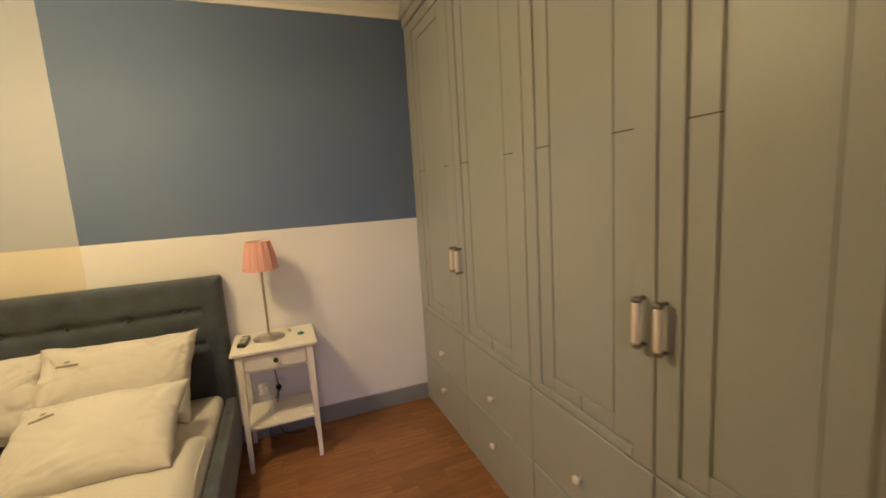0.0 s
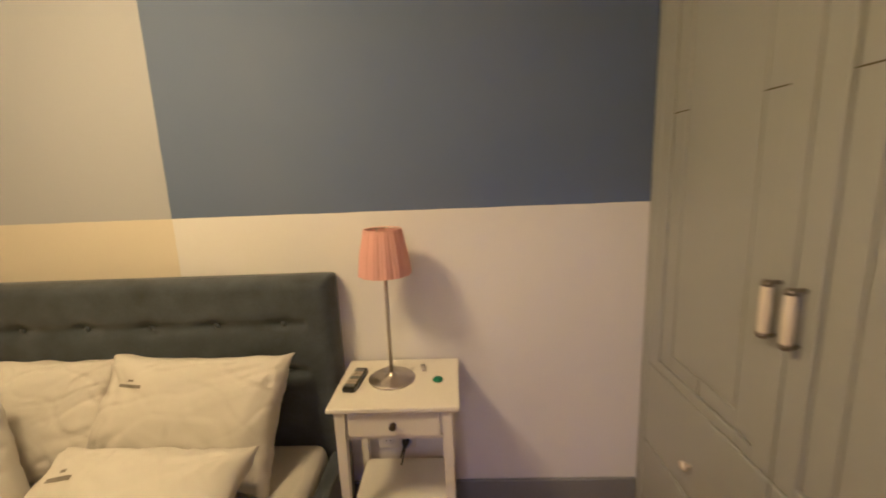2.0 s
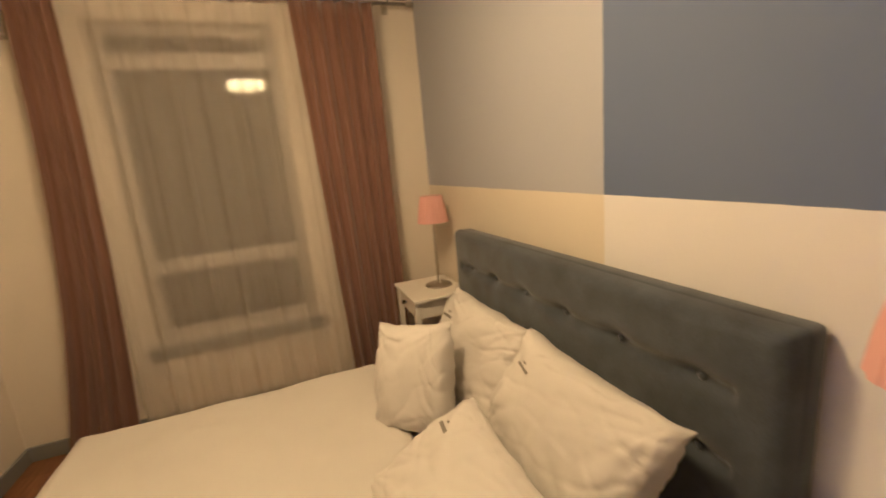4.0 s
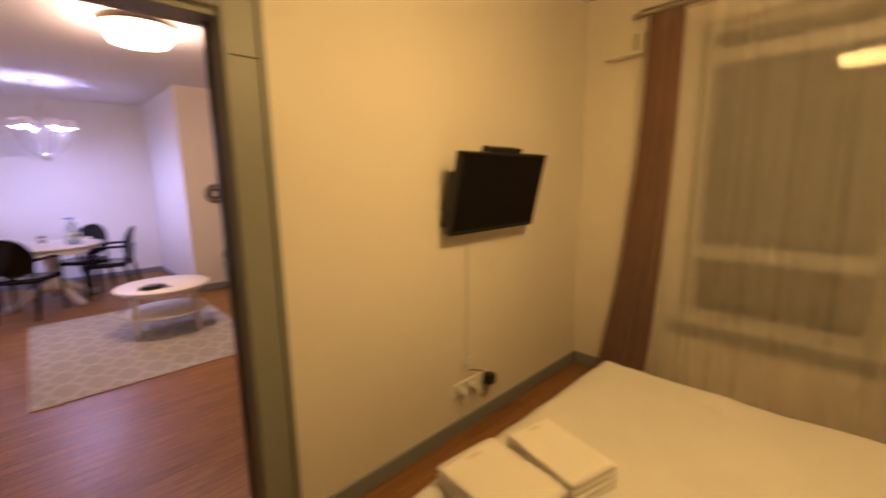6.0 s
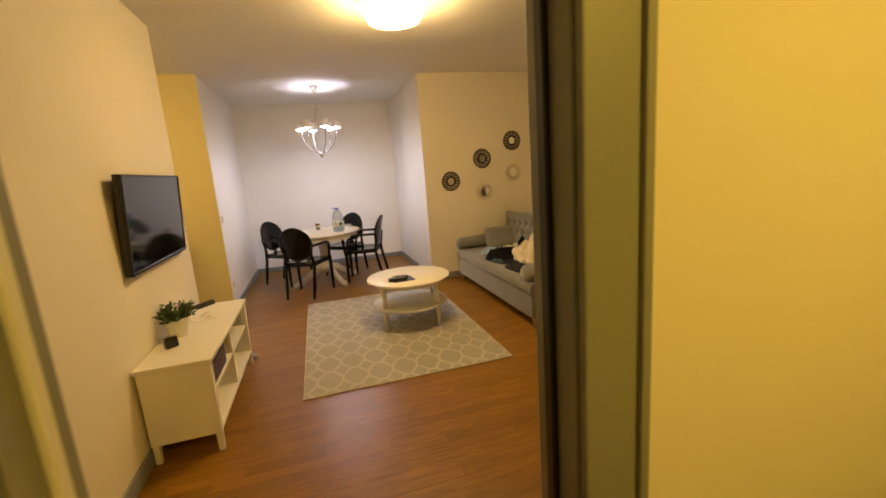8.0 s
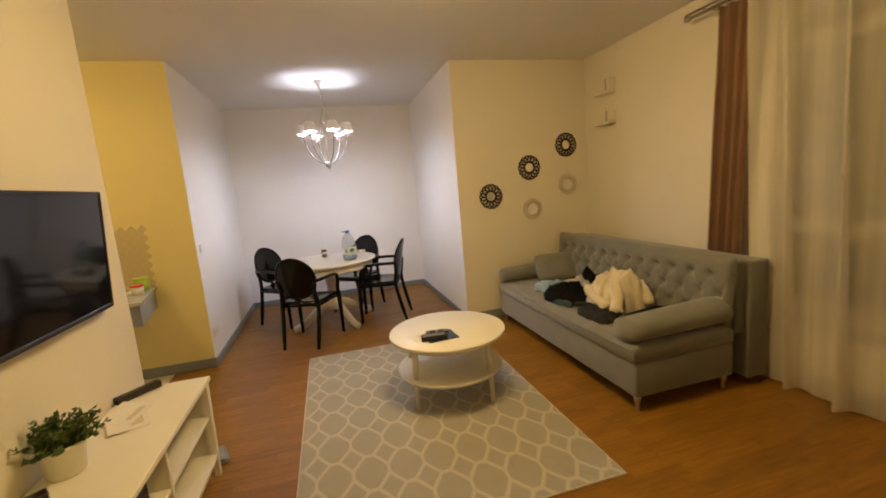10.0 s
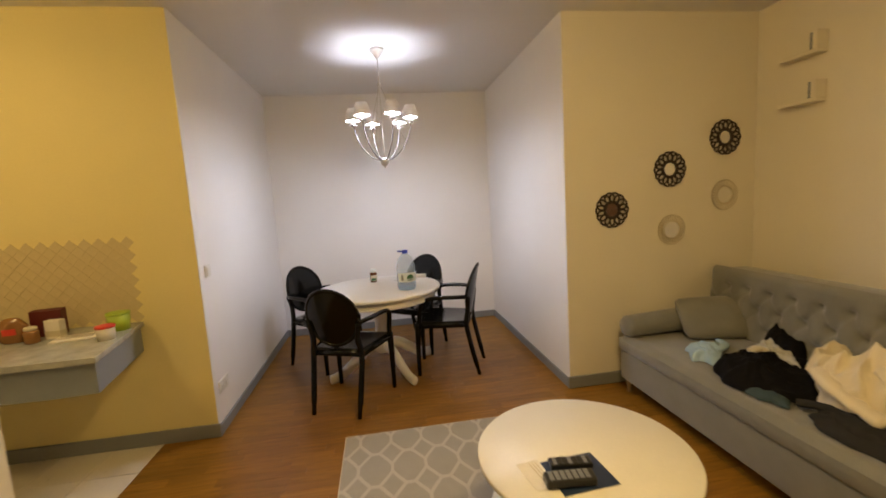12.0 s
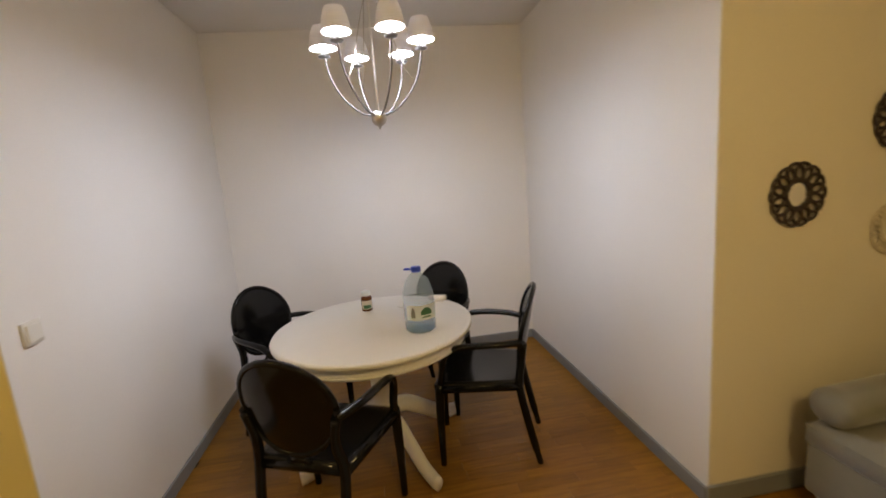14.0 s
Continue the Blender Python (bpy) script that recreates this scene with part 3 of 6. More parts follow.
curtain_rod(-2.53, -2.50, 0.30, 2.53, "double brushed metal curtain rod above the living room window", (-2.35, -1.1, 0.2))
curtain("drape", -2.52, -2.27, -1.99, 0.03, 2.50, -2.36, -2.12, 4, 0.030, M_DRAPE, "dusty rose drape hanging behind the sofa", 4.2)
curtain("sheer_curtain", -2.455, -1.97, 0.22, 0.025, 2.50, -1.86, 0.22, 7.5, 0.060, M_SHEER_WIDE, "white sheer voile curtain across the living room window", 3.0, 0.0, 1.0, 0.95)


# ---- bedroom ----
def wardrobe():
    w = thing("wardrobe", (1.0, 2.0, 0), 0, "tall built-in grey green wardrobe with panelled doors and drawers", "wardrobe")
    y0, y1 = 0.868 - 2.0, 3.295 - 2.0
    part("carcass", box(0.022, 0.59, y0, y1, 0.0, 2.62, 0.002, 1), M_WARD, w)
    part("side_filler", box(0.002, 0.022, 3.235 - 2, y1, 0, 2.62, 0.003, 1), M_WARD, w)
    part("plinth", box(0.008, 0.022, y0, 3.233 - 2, 0.0, 0.085, 0.003, 1), M_WARD, w)
    bm = box(-0.012, 0.022, y0, y1, 2.55, 2.62, 0.005, 2)
    box(-0.03, 0.0, y0, y1, 2.60, 2.68, 0.01, 3, bm)
    part("cornice", bm, M_WARD, w)
    cuts = [3.232, 2.582, 1.918, 1.312, 0.872]
    for i in range(4):
        a, c = cuts[i + 1] - 2 + 0.003, cuts[i] - 2 - 0.003
        z0, z1 = 0.692, 2.545
        d = part("door", box(0.0145, 0.0215, a, c, z0, z1), M_WARD, w)
        tz = z1 - 0.13

        def frame_of(o, i_, zo, zi, to, ti, xa, xb):
            bm = box(xa, xb, c - i_, c - o, zo, to, 0.0038, 2)
            if i == 3 and o:
                return box(xa, xb, a + o, c - i_, zo, zi, 0.0038, 2, box(xa, xb, a + o, c - i_, ti, to, 0.0038, 2, bm))
            box(xa, xb, a + o, a + i_, zo, to, 0.0038, 2, bm)
            box(xa, xb, a + i_, c - i_, zo, zi, 0.0038, 2, bm)
            return box(xa, xb, a + i_, c - i_, ti, to, 0.0038, 2, bm)
        part("door_frame", frame_of(0, 0.072, z0, z0 + 0.035, z1, z1 - 0.06, 0.0, 0.0150), M_WARD, d)
        part("panel_moulding", frame_of(0.0745, 0.150, z0 + 0.0382, z0 + 0.092, z1 - 0.0632, tz, 0.0065, 0.0150), M_WARD, d)
        part("centre_panel", box(0.0088, 0.0150, a + (0.1555 if i < 3 else 0.077), c - 0.1555, z0 + 0.0975, tz - 0.006, 0.001, 1), M_WARD, d)
        zs = 1.628
        for p, q in ((a + 0.074, a + 0.152), (c - 0.152, c - 0.074))[1 if i == 3 else 0:]:
            part("joint", box(0.0056, 0.0105, p, q, zs - 0.002, zs + 0.002), M_SEAM, d)
        part("joint", box(0.0056, 0.0105, (a + c) / 2 - 0.0015, (a + c) / 2 + 0.0015, z0 + 0.037, z0 + 0.09), M_SEAM, d)
        hy = a + 0.032 if i in (0, 2) else c - 0.032
        h = part("handle", tube([(-0.030, hy, 1.062), (-0.030, hy, 1.066), (-0.030, hy, 1.12), (-0.030, hy, 1.174), (-0.030, hy, 1.178)], [0.0095, 0.0112, 0.0122, 0.0112, 0.0095], 16), M_IVORY, d, "ivory bar handle with dark metal ends", True)
        for z, o in ((1.055, -1), (1.185, 1)):
            part("handle_end", tube([(-0.030, hy, z - o * 0.008), (-0.030, hy, z), (-0.030, hy, z + o * 0.006)], [0.0128, 0.0128, 0.008], 14), M_KNOBMETAL, h, "", True)
            part("handle_post", tube([(-0.030, hy, z), (0.002, hy, z)], 0.0055, 10), M_KNOBMETAL, h, "", True)
        for k, (za, zb) in enumerate(((0.355, 0.684), (0.092, 0.347))):
            dr = part("drawer", box(0.0, 0.021, a, c, za, zb, 0.006, 3), M_WARD, w)
            zk = (0.475, 0.227)[k]
            my = (a + c) / 2
            bm = tube([(0.0, my, zk), (-0.012, my, zk), (-0.016, my, zk), (-0.028, my, zk), (-0.031, my, zk)], [0.006, 0.006, 0.014, 0.014, 0.009], 14)
            part("knob", bm, M_IVORY, dr, "ivory round knob", True)


wardrobe()


def nightstand(x, label):
    n = thing("nightstand", (x, 3.10, 0), 0, label, "nightstand", "nightstands beside the bed")
    hw, hd = 0.225, 0.183
    part("tabletop", box(-hw, hw, -hd, hd, 0.682, 0.70, 0.004, 2), M_WHITE, n)
    bm = box(-0.19, -0.175, -0.145, 0.15, 0.57, 0.68, 0.002, 1)
    box(0.175, 0.19, -0.145, 0.15, 0.57, 0.68, 0.002, 1, bm)
    box(-0.19, 0.19, 0.15, 0.163, 0.57, 0.68, 0.002, 1, bm)
    part("apron", bm, M_WHITE, n)
    d = part("drawer", box(-0.158, 0.158, -0.166, -0.148, 0.585, 0.672, 0.003, 2), M_WHITE, n)
    part("drawer_edge", box(-0.17, 0.17, -0.158, -0.145, 0.568, 0.582, 0.002, 1), M_WHITE, n)
    part("knob", tube([(0, -0.166, 0.634), (0, -0.176, 0.634), (0, -0.18, 0.634), (0, -0.192, 0.634), (0, -0.195, 0.634)], [0.005, 0.005, 0.013, 0.013, 0.008], 14), M_DARKKNOB, d, "dark round knob", True)
    part("shelf", box(-0.182, 0.182, -0.152, 0.158, 0.238, 0.255, 0.003, 2), M_WHITE, n)
    for sx in (-1, 1):
        for sy in (-1, 1):
            px, py = sx * 0.182, sy * 0.155
            b = bmesh.new()
            lo = [b.verts.new((px + sx * 0.004 + a * 0.011, py + sy * 0.004 + c * 0.011, 0.0)) for a, c in ((-1, -1), (1, -1), (1, 1), (-1, 1))]
            hi = [b.verts.new((px - sx * 0.0 + a * 0.018, py + c * 0.018, 0.681)) for a, c in ((-1, -1), (1, -1), (1, 1), (-1, 1))]
            for i in range(4):
                b.faces.new((lo[i], lo[(i + 1) % 4], hi[(i + 1) % 4], hi[i]))
            b.faces.new(lo[::-1]), b.faces.new(hi)
            part("leg", b, M_WHITE, n)
    return n


nightstand(0.018, "white painted wooden nightstand with drawer and low shelf")
nightstand(-2.215, "white painted wooden nightstand in the corner by the curtain")


def table_lamp(x, y, label):
    l = thing("table_lamp", (x, y, 0.70), 0, label, "table lamp", "coral bedside lamps")
    part("base", lathe(solid([(0.086, 0.0), (0.088, 0.004), (0.084, 0.009), (0.03, 0.014), (0.014, 0.022), (0.012, 0.03)]), 36), M_CHROME, l, "brushed round metal foot", True)
    part("pole", lathe(solid([(0.0065, 0.02), (0.0065, 0.46)]), 12), M_CHROME, l, "", True)
    part("shade", lathe([(0.094, 0.410), (0.0935, 0.418), (0.086, 0.48), (0.067, 0.57), (0.065, 0.575), (0.062, 0.573), (0.062, 0.57), (0.079, 0.48), (0.089, 0.412)], 234, pleat=0.020, pleats=13), M_PINK, l, "pleated coral fabric shade", True)
    bm = ring_bar((0, 0, 0.57), 0.063, 0.002, "z", 24, 6)
    for k in range(3):
        a = k * 2.094
        tube([(0, 0, 0.46), (0.063 * math.cos(a), 0.063 * math.sin(a), 0.57)], 0.0016, 6, bm)
    part("shade_carrier", bm, M_CHROME, l)
    return l


table_lamp(-0.01, 3.12, "table lamp with pleated coral shade, switched off, on nightstand")
table_lamp(-2.22, 3.16, "table lamp with coral shade by the window corner")


def button_remote(name, at, rz, label, size=(0.046, 0.16, 0.02), keys=None):
    r = thing(name, at, rz, label, "remote control")
    w, l, h = size
    part("case", box(-w / 2, w / 2, -l / 2, l / 2, 0, h, 0.005, 2), M_BLACK, r)
    for j in range(7):
        for i in range(3):
            part("button", box(-w * 0.40 + i * w * 0.28, -w * 0.40 + i * w * 0.28 + w * 0.22, -l * 0.42 + j * l * 0.12, -l * 0.42 + j * l * 0.12 + l * 0.085, h - 0.001, h + 0.002), (keys or M_PALEFRAME) if j % 3 else M_BASE, r)


button_remote("remote_control", (-0.145, 3.10, 0.70), -6, "black television remote lying on the nightstand")
g = thing("green_cap", (0.165, 3.10, 0.70), 0, "round bright green plastic cap on the nightstand", "cap")
part("body", lathe(solid([(0.017, 0), (0.018, 0.002), (0.017, 0.008), (0.014, 0.010)]), 24), M_GREEN, g, "", True)
part("rim", ring_bar((0, 0, 0.004), 0.018, 0.002, "z", 24, 6), M_GREEN, g, "", True)
k = thing("lighter", (0.105, 3.19, 0.70), 8, "small grey metal lighter lying on the nightstand", "lighter")
part("body", box(-0.009, 0.009, -0.02, 0.02, 0, 0.009, 0.003, 2), M_CHROME, k)
part("head", box(-0.008, 0.008, 0.0205, 0.03, 0, 0.008, 0.002, 1), M_BASE, k)


def socket_box(at, face, gangs, label, rot=0.0):
    """Wall sockets: face is the direction the plate looks in."""
    s = thing("wall_socket", at, {"-y": 0, "+y": 180, "-x": -90, "+x": 90}[face] + 0, label, "socket")
    w = 0.08
    part("plate", box(-w * gangs / 2, w * gangs / 2, -0.010, 0.0, -0.04, 0.04, 0.004, 2), M_SOCKET, s)
    for i in range(gangs):
        cx = -w * gangs / 2 + w * (i + 0.5)
        ring = tube([(cx, -0.0101, 0), (cx, -0.0125, 0)], [0.025, 0.022], 24)
        part("insert", ring, M_SOCKET, s, "", True)
        for dx in (-0.0095, 0.0095):
            part("pin_hole", tube([(cx + dx, -0.0126, 0), (cx + dx, -0.0131, 0)], 0.0028, 10), M_GAP, s)
    return s


socket_box((-0.035, Y_HEAD, 0.32), "-y", 2, "white double wall socket behind the nightstand")
p = thing("lamp_plug", (0.002, Y_HEAD - 0.014, 0.32), 0, "black plug with cable in the bedside socket", "plug")
part("plug_body", tube([(0, 0, 0), (0, -0.012, 0), (0, -0.03, -0.002), (0, -0.042, -0.008)], [0.018, 0.018, 0.012, 0.006], 14), M_BLACK, p, "", True)
part("cable", tube(curve_pts([(0, -0.042, -0.008), (-0.01, -0.07, -0.05), (-0.035, -0.06, -0.14), (0.0, -0.09, -0.26), (0.08, -0.07, -0.30), (0.13, -0.05, -0.315)], 7), 0.003, 8), M_BLACK, p, "", True)
p = thing("lamp_cable", (-0.03, 3.262, 0), 0, "thin black lamp cable hanging behind the nightstand", "cable")
part("cable", tube(curve_pts([(0.01, 0.0, 0.69), (0.03, 0.005, 0.55), (0.02, 0.01, 0.45), (0.03, 0.0, 0.34), (0.0, 0.0, 0.22), (-0.05, 0.0, 0.03), (0.0, -0.05, 0.006)], 7), 0.003, 8), M_BLACK, p, "", True)


def bed():
    b_ = thing("bed", (-1.09, 2.25, 0), 0, "double bed with slate velour frame and tufted headboard", "bed")
    ox, oy = -1.09, 2.25
    # headboard: a padded slab with two rows of buttons
    x0, x1, yf, z1 = -1.95 - ox, -0.235 - ox, 3.175 - oy, 1.09
    zs, nb = (0.905, 0.71), 6
    xs = [x0 + (x1 - x0) * (k + 0.75) / (nb + 0.5) for k in range(nb)]

    def pad(u, v):
        x, z = x0 + (x1 - x0) * u, 0.22 + (z1 - 0.22) * v
        eu, ev = min(u, 1 - u) * (x1 - x0), (1 - v) * (z1 - 0.22)
        rnd = 0.048
        back = 0.0
        for e in (eu, ev):
            if e < rnd:
                back = max(back, rnd - math.sqrt(max(0, rnd * rnd - (rnd - e) ** 2)))
        dent = 0.0
        for zz in zs:
            dz = abs(z - zz)
            mid = x0 + 0.10 < x < x1 - 0.10
            dent += 0.014 * math.exp(-(dz / 0.020) ** 2) * (1 if mid else 0)
            for xx in xs:
                r2 = ((x - xx) / 0.055) ** 2 + (dz / 0.035) ** 2
                dent += 0.020 * math.exp(-r2)
        puff = 0.012 * math.sin(math.pi * min(1, eu / 0.2) / 2)
        return (x, yf - puff + back + dent + 0.003 * nz(x * 7, z * 7), z)
    part("headboard", sheet(pad, 190, 120), M_HEAD, b_, "padded slate velour headboard with button tufting", True)
    for zz in zs:
        for xx in xs:
            part("button", tube([(xx, yf + 0.024, zz), (xx, yf + 0.015, zz), (xx, yf + 0.011, zz)], [0.012, 0.012, 0.006], 12), M_HEAD, b_, "", True)
    bm = box(x0, x1, yf + 0.046, 3.292 - oy, 0.06, z1 - 0.003, 0.018, 3)
    part("headboard_back", bm, M_HEAD, b_, "", True)
    part("side_rail", box(-0.285 - ox, -0.225 - ox, 1.285 - oy, 3.17 - oy, 0.07, 0.37, 0.02, 3), M_HEAD, b_)
    part("side_rail", box(-1.945 - ox, -1.885 - ox, 1.285 - oy, 3.17 - oy, 0.07, 0.37, 0.02, 3), M_HEAD, b_)
    part("foot_rail", box(-1.885 - ox, -0.285 - ox, 1.285 - oy, 1.34 - oy, 0.07, 0.37, 0.02, 3), M_HEAD, b_)
    for x in (-1.85, -0.32):
        for y in (1.33, 3.05):
            part("leg", lathe(solid([(0.022, 0), (0.028, 0.075)]), 14, (x - ox, y - oy, 0)), M_DARKWOOD, b_)
    part("mattress", box(-1.88 - ox, -0.29 - ox, 1.345 - oy, 3.165 - oy, 0.20, 0.415, 0.05, 4), M_LINEN, b_, "white mattress with fitted sheet", True)


bed()


def duvet():
    d = thing("duvet", (-1.09, 1.95, 0.41), 0, "white cotton duvet spread smooth over the bed", "duvet")
    x0, x1, y0, y1 = -0.79, 0.79, -0.635, 0.70

    def fn(u, v):
        uu, vv = 2 * u - 1, 2 * v - 1
        x = x0 + (x1 - x0) * u
        y = y0 + (y1 - y0) * v
        e = min((1 - abs(uu)) * 0.79, (1 - abs(vv)) * 0.69)
        h = 0.055 * min(1, math.sqrt(max(0, e) / 0.06))
        w = 0.012 * nz(x * 2.2, y * 2.2, 3) - 0.007 * max(0, 1 - abs(nz(x * 1.2 + 0.9 * y, y * 2.3 - x + 2, 11)) * 5) + 0.0045 * nz(x * 7, y * 5, 1) + 0.004 * abs(nz(x * 3 + y * 4, y * 1.2, 7))
        edge = 0.012 * nz(x * 5, y * 5, 9)
        return (x + edge * (abs(uu) > 0.97), y + edge * (abs(vv) > 0.97), max(0.0, h + w * min(1, e / 0.05)))
    bm = sheet(fn, 90, 80)
    part("duvet_cover", bm, M_LINEN, d, "", True)
    part("duvet_underside", box(x0 + 0.004, x1 - 0.004, y0 + 0.004, y1 - 0.004, 0.005, 0.012), M_LINEN, d)


duvet()


def pillow(at, rx, ry, rz, w, h, t, seed, label, prints=(), drop=0.0):
    p = new("pillow")
    p.empty_display_size = 0.1
    p.matrix_basis = pose(*at, rx, ry, rz)
    tagged(p, label, "pillow", "pillows on the bed")

    def half(s):
        def fn(u, v):
            a, c = 2 * u - 1, 2 * v - 1
            pinch_a = 1 - 0.065 * (1 - abs(c) ** 2.2) * abs(a) ** 3
            pinch_c = 1 - 0.075 * (1 - abs(a) ** 2.2) * abs(c) ** 3
            x, y = a * w / 2 * pinch_a, c * h / 2 * pinch_c
            y -= abs(drop) * max(0, c) ** 1.2 * (0.5 - 0.5 * a * math.copysign(1, drop)) if drop else 0
            body = (max(0, 1 - abs(a) ** 2.6) * max(0, 1 - abs(c) ** 2.6)) ** 0.40
            sag = 1 + 0.25 * nz(a * 1.1, c * 1.1, seed)
            fan = math.atan2(c - 0.9 * math.copysign(1, c), a - 0.9 * math.copysign(1, a))
            p1, q1 = a * 0.8 + c * 0.6, c * 0.8 - a * 0.6
            p2, q2 = a * 0.5 - c * 0.87, c * 0.5 + a * 0.87
            l1 = max(0, 1 - abs(nz(p1 * 2.2 + 0.5 * nz(a * 2, c * 2, seed), q1 * 0.55, seed + 5)) * 10)
            l2 = max(0, 1 - abs(nz(p2 * 2.6 + 0.5 * nz(a * 2, c * 2, seed + 1), q2 * 0.6, seed + 8)) * 11)
            rim = max(abs(a), abs(c)) ** 2.5
            crease = 0.017 * (1 - abs(nz(fan * 3.0, seed, 2.0)) * 2) * (0.2 + abs(a * c)) + (0.0012 + 0.016 * rim) * l1 + (0.0012 + 0.015 * rim) * l2 + 0.016 * abs(nz(a * 1.3, c * 1.2, seed + 3)) + 0.0015 * nz(a * 7, c * 7, seed + 2)
            x += 0.010 * nz(c * 3.0, a, seed + 11) * abs(a) ** 3
            y += 0.012 * nz(a * 3.0, c, seed + 13) * abs(c) ** 3
            radial = 0.020 * math.sin(math.atan2(c, a) * 11 + seed) * max(0, abs(a * c) - 0.12)
            return (x, y, s * (t / 2 * body * sag - (crease - radial) * body ** 0.5))
        return fn
    bm = sheet(half(1), 64, 52)
    sheet(half(-1), 64, 52, 0, bm)
    bmesh.ops.remove_doubles(bm, verts=bm.verts, dist=0.0008)
    part("pillowcase", bm, M_LINEN, p, "", True)
    top = half(1)
    for (pu, pv, pw, ph) in prints:
        def patch(u, v, pu=pu, pv=pv, pw=pw, ph=ph):
            q = Vector(top(pu + (u - 0.5) * pw / w, pv + (v - 0.5) * ph / h))
            return q + Vector((0, 0, 0.0022))
        part("embroidery", sheet(patch, 6, 3), M_PRINT, p, "small grey embroidered lettering")
    return p


MARK = ((0.22, 0.70, 0.105, 0.014), (0.22, 0.75, 0.026, 0.010))
pillow((-0.715, 2.985, 0.655), 62, 5, -3, 0.68, 0.48, 0.22, 1.0, "white pillow leaning on the slate headboard", MARK, 0.06)
pillow((-1.33, 2.99, 0.660), 64, -3, 5, 0.66, 0.48, 0.22, 4.0, "white pillow leaning on headboard by the window side", MARK, -0.07)
pillow((-0.70, 2.60, 0.558), 27, -3, -5, 0.66, 0.45, 0.20, 7.0, "white pillow lying in front of another pillow", MARK)
pillow((-1.30, 2.69, 0.625), 70, -8, 38, 0.38, 0.45, 0.22, 9.0, "plump white pillow propped at the window side", ())


def towel(at, rz, w, l, n, label, seed):
    t = thing("folded_towel", at, rz, label, "towel", "towels on the bed")
    for k in range(n):
        z = k * 0.024
        def fn(u, v, z=z, k=k):
            a = 2 * math.pi * u
            q = 0.0118
            px = (w / 2 - q) * max(-1, min(1, 1.25 * math.cos(a))) + q * math.cos(a)
            pz = q * math.sin(a) * (1.0 + 0.1 * nz(v * 4, k, seed))
            return (px, (v - 0.5) * l, z + q + pz + 0.003 * nz(px * 14, v * 5, seed + k))
        bm = sheet(fn, 40, 12)
        bmesh.ops.remove_doubles(bm, verts=bm.verts, dist=0.0005)
        bmesh.ops.holes_fill(bm, edges=bm.edges, sides=0)
        part("fold", bm, M_TOWEL, t, "", True)
    part("embroidery", sheet(lambda u, v: (w * (-0.12 + 0.24 * u), l * (-0.40 + 0.05 * v), n * 0.024 + 0.0035), 6, 2), M_PALEFRAME, t, "small woven mark")


towel((-0.615, 1.555, 0.462), -6, 0.26, 0.34, 3, "white folded terry towel on the duvet", 2.0)
towel((-0.845, 1.625, 0.462), -14, 0.20, 0.32, 4, "white folded terry towel beside another towel", 5.0)


def wall_tv(name, at, rx, rz, w, h, label, soundbox, glass=None, depth=0.075):
    t = new(name)
    t.empty_display_size = 0.1
    t.matrix_basis = pose(*at, rx, 0, rz)
    tagged(t, label, "television")
    part("cabinet", box(-w / 2, w / 2, 0.012, 0.045, -h / 2, h / 2, 0.006, 2), M_BLACK, t)
    part("back_bulge", box(-w / 2 + 0.08, w / 2 - 0.08, 0.0445, depth, -h / 2 + 0.03, h / 2 - 0.1, 0.002 if depth < 0.06 else 0.012, 2), M_BLACK, t)
    bm = box(-w / 2, w / 2, 0.0, 0.014, h / 2 - 0.012, h / 2, 0.003, 1)
    box(-w / 2, w / 2, 0.0, 0.014, -h / 2, -h / 2 + 0.02, 0.003, 1, bm)
    box(-w / 2, -w / 2 + 0.012, 0.0, 0.014, -h / 2, h / 2, 0.003, 1, bm)
    box(w / 2 - 0.012, w / 2, 0.0, 0.014, -h / 2, h / 2, 0.003, 1, bm)
    part("bezel", bm, M_BLACK, t)
    part("screen", box(-w / 2 + 0.011, w / 2 - 0.011, 0.005, 0.012, -h / 2 + 0.019, h / 2 - 0.011), glass or M_SCREEN, t, "dark glossy screen")
    if soundbox:
        part("top_box", box(-0.13, 0.13, 0.014, 0.09, h / 2 - 0.03, h / 2 + 0.026, 0.006, 2), M_BLACK, t)
        part("side_box", box(-w / 2 + 0.005, -w / 2 + 0.10, 0.05, 0.08, -h / 2 + 0.03, h / 2 - 0.11, 0.006, 2), M_BLACK, t)
    return t


wall_tv("television", (-1.495, 0.875, 1.395), 13, 180, 0.725, 0.425, "black wall television tilted forward over the bed", True, M_DULLSCREEN)
m = thing("tv_bracket", (-1.495, Y_MID1, 1.38), 0, "black metal wall bracket behind the television", "bracket")
part("wall_plate", box(-0.12, 0.12, 0, 0.012, -0.11, 0.11, 0.003, 1), M_BLACK, m)
part("arm", tube([(0, 0.01, 0.02), (0, 0.085, 0.0)], 0.016, 10), M_BLACK, m)
c = thing("tv_cable", (-1.345, Y_MID1 + 0.005, 0), 0, "thin white cable running down the wall", "cable")
part("cable", tube(curve_pts([(0.0, 0.03, 1.22), (0.002, 0.006, 1.05), (-0.004, 0.003, 0.8), (0.008, 0.004, 0.6), (0.012, 0.004, 0.43)], 8), 0.0035, 8), M_SOCKET, c, "", True)
socket_box((-1.345, Y_MID1, 0.405), "+y", 1, "white wall socket under the television")
s = thing("power_strip", (-1.375, Y_MID1, 0.275), 0, "white triple socket block with plugs and adapter", "sockets")
part("plate", box(-0.15, 0.15, 0, 0.012, -0.04, 0.04, 0.004, 2), M_SOCKET, s)
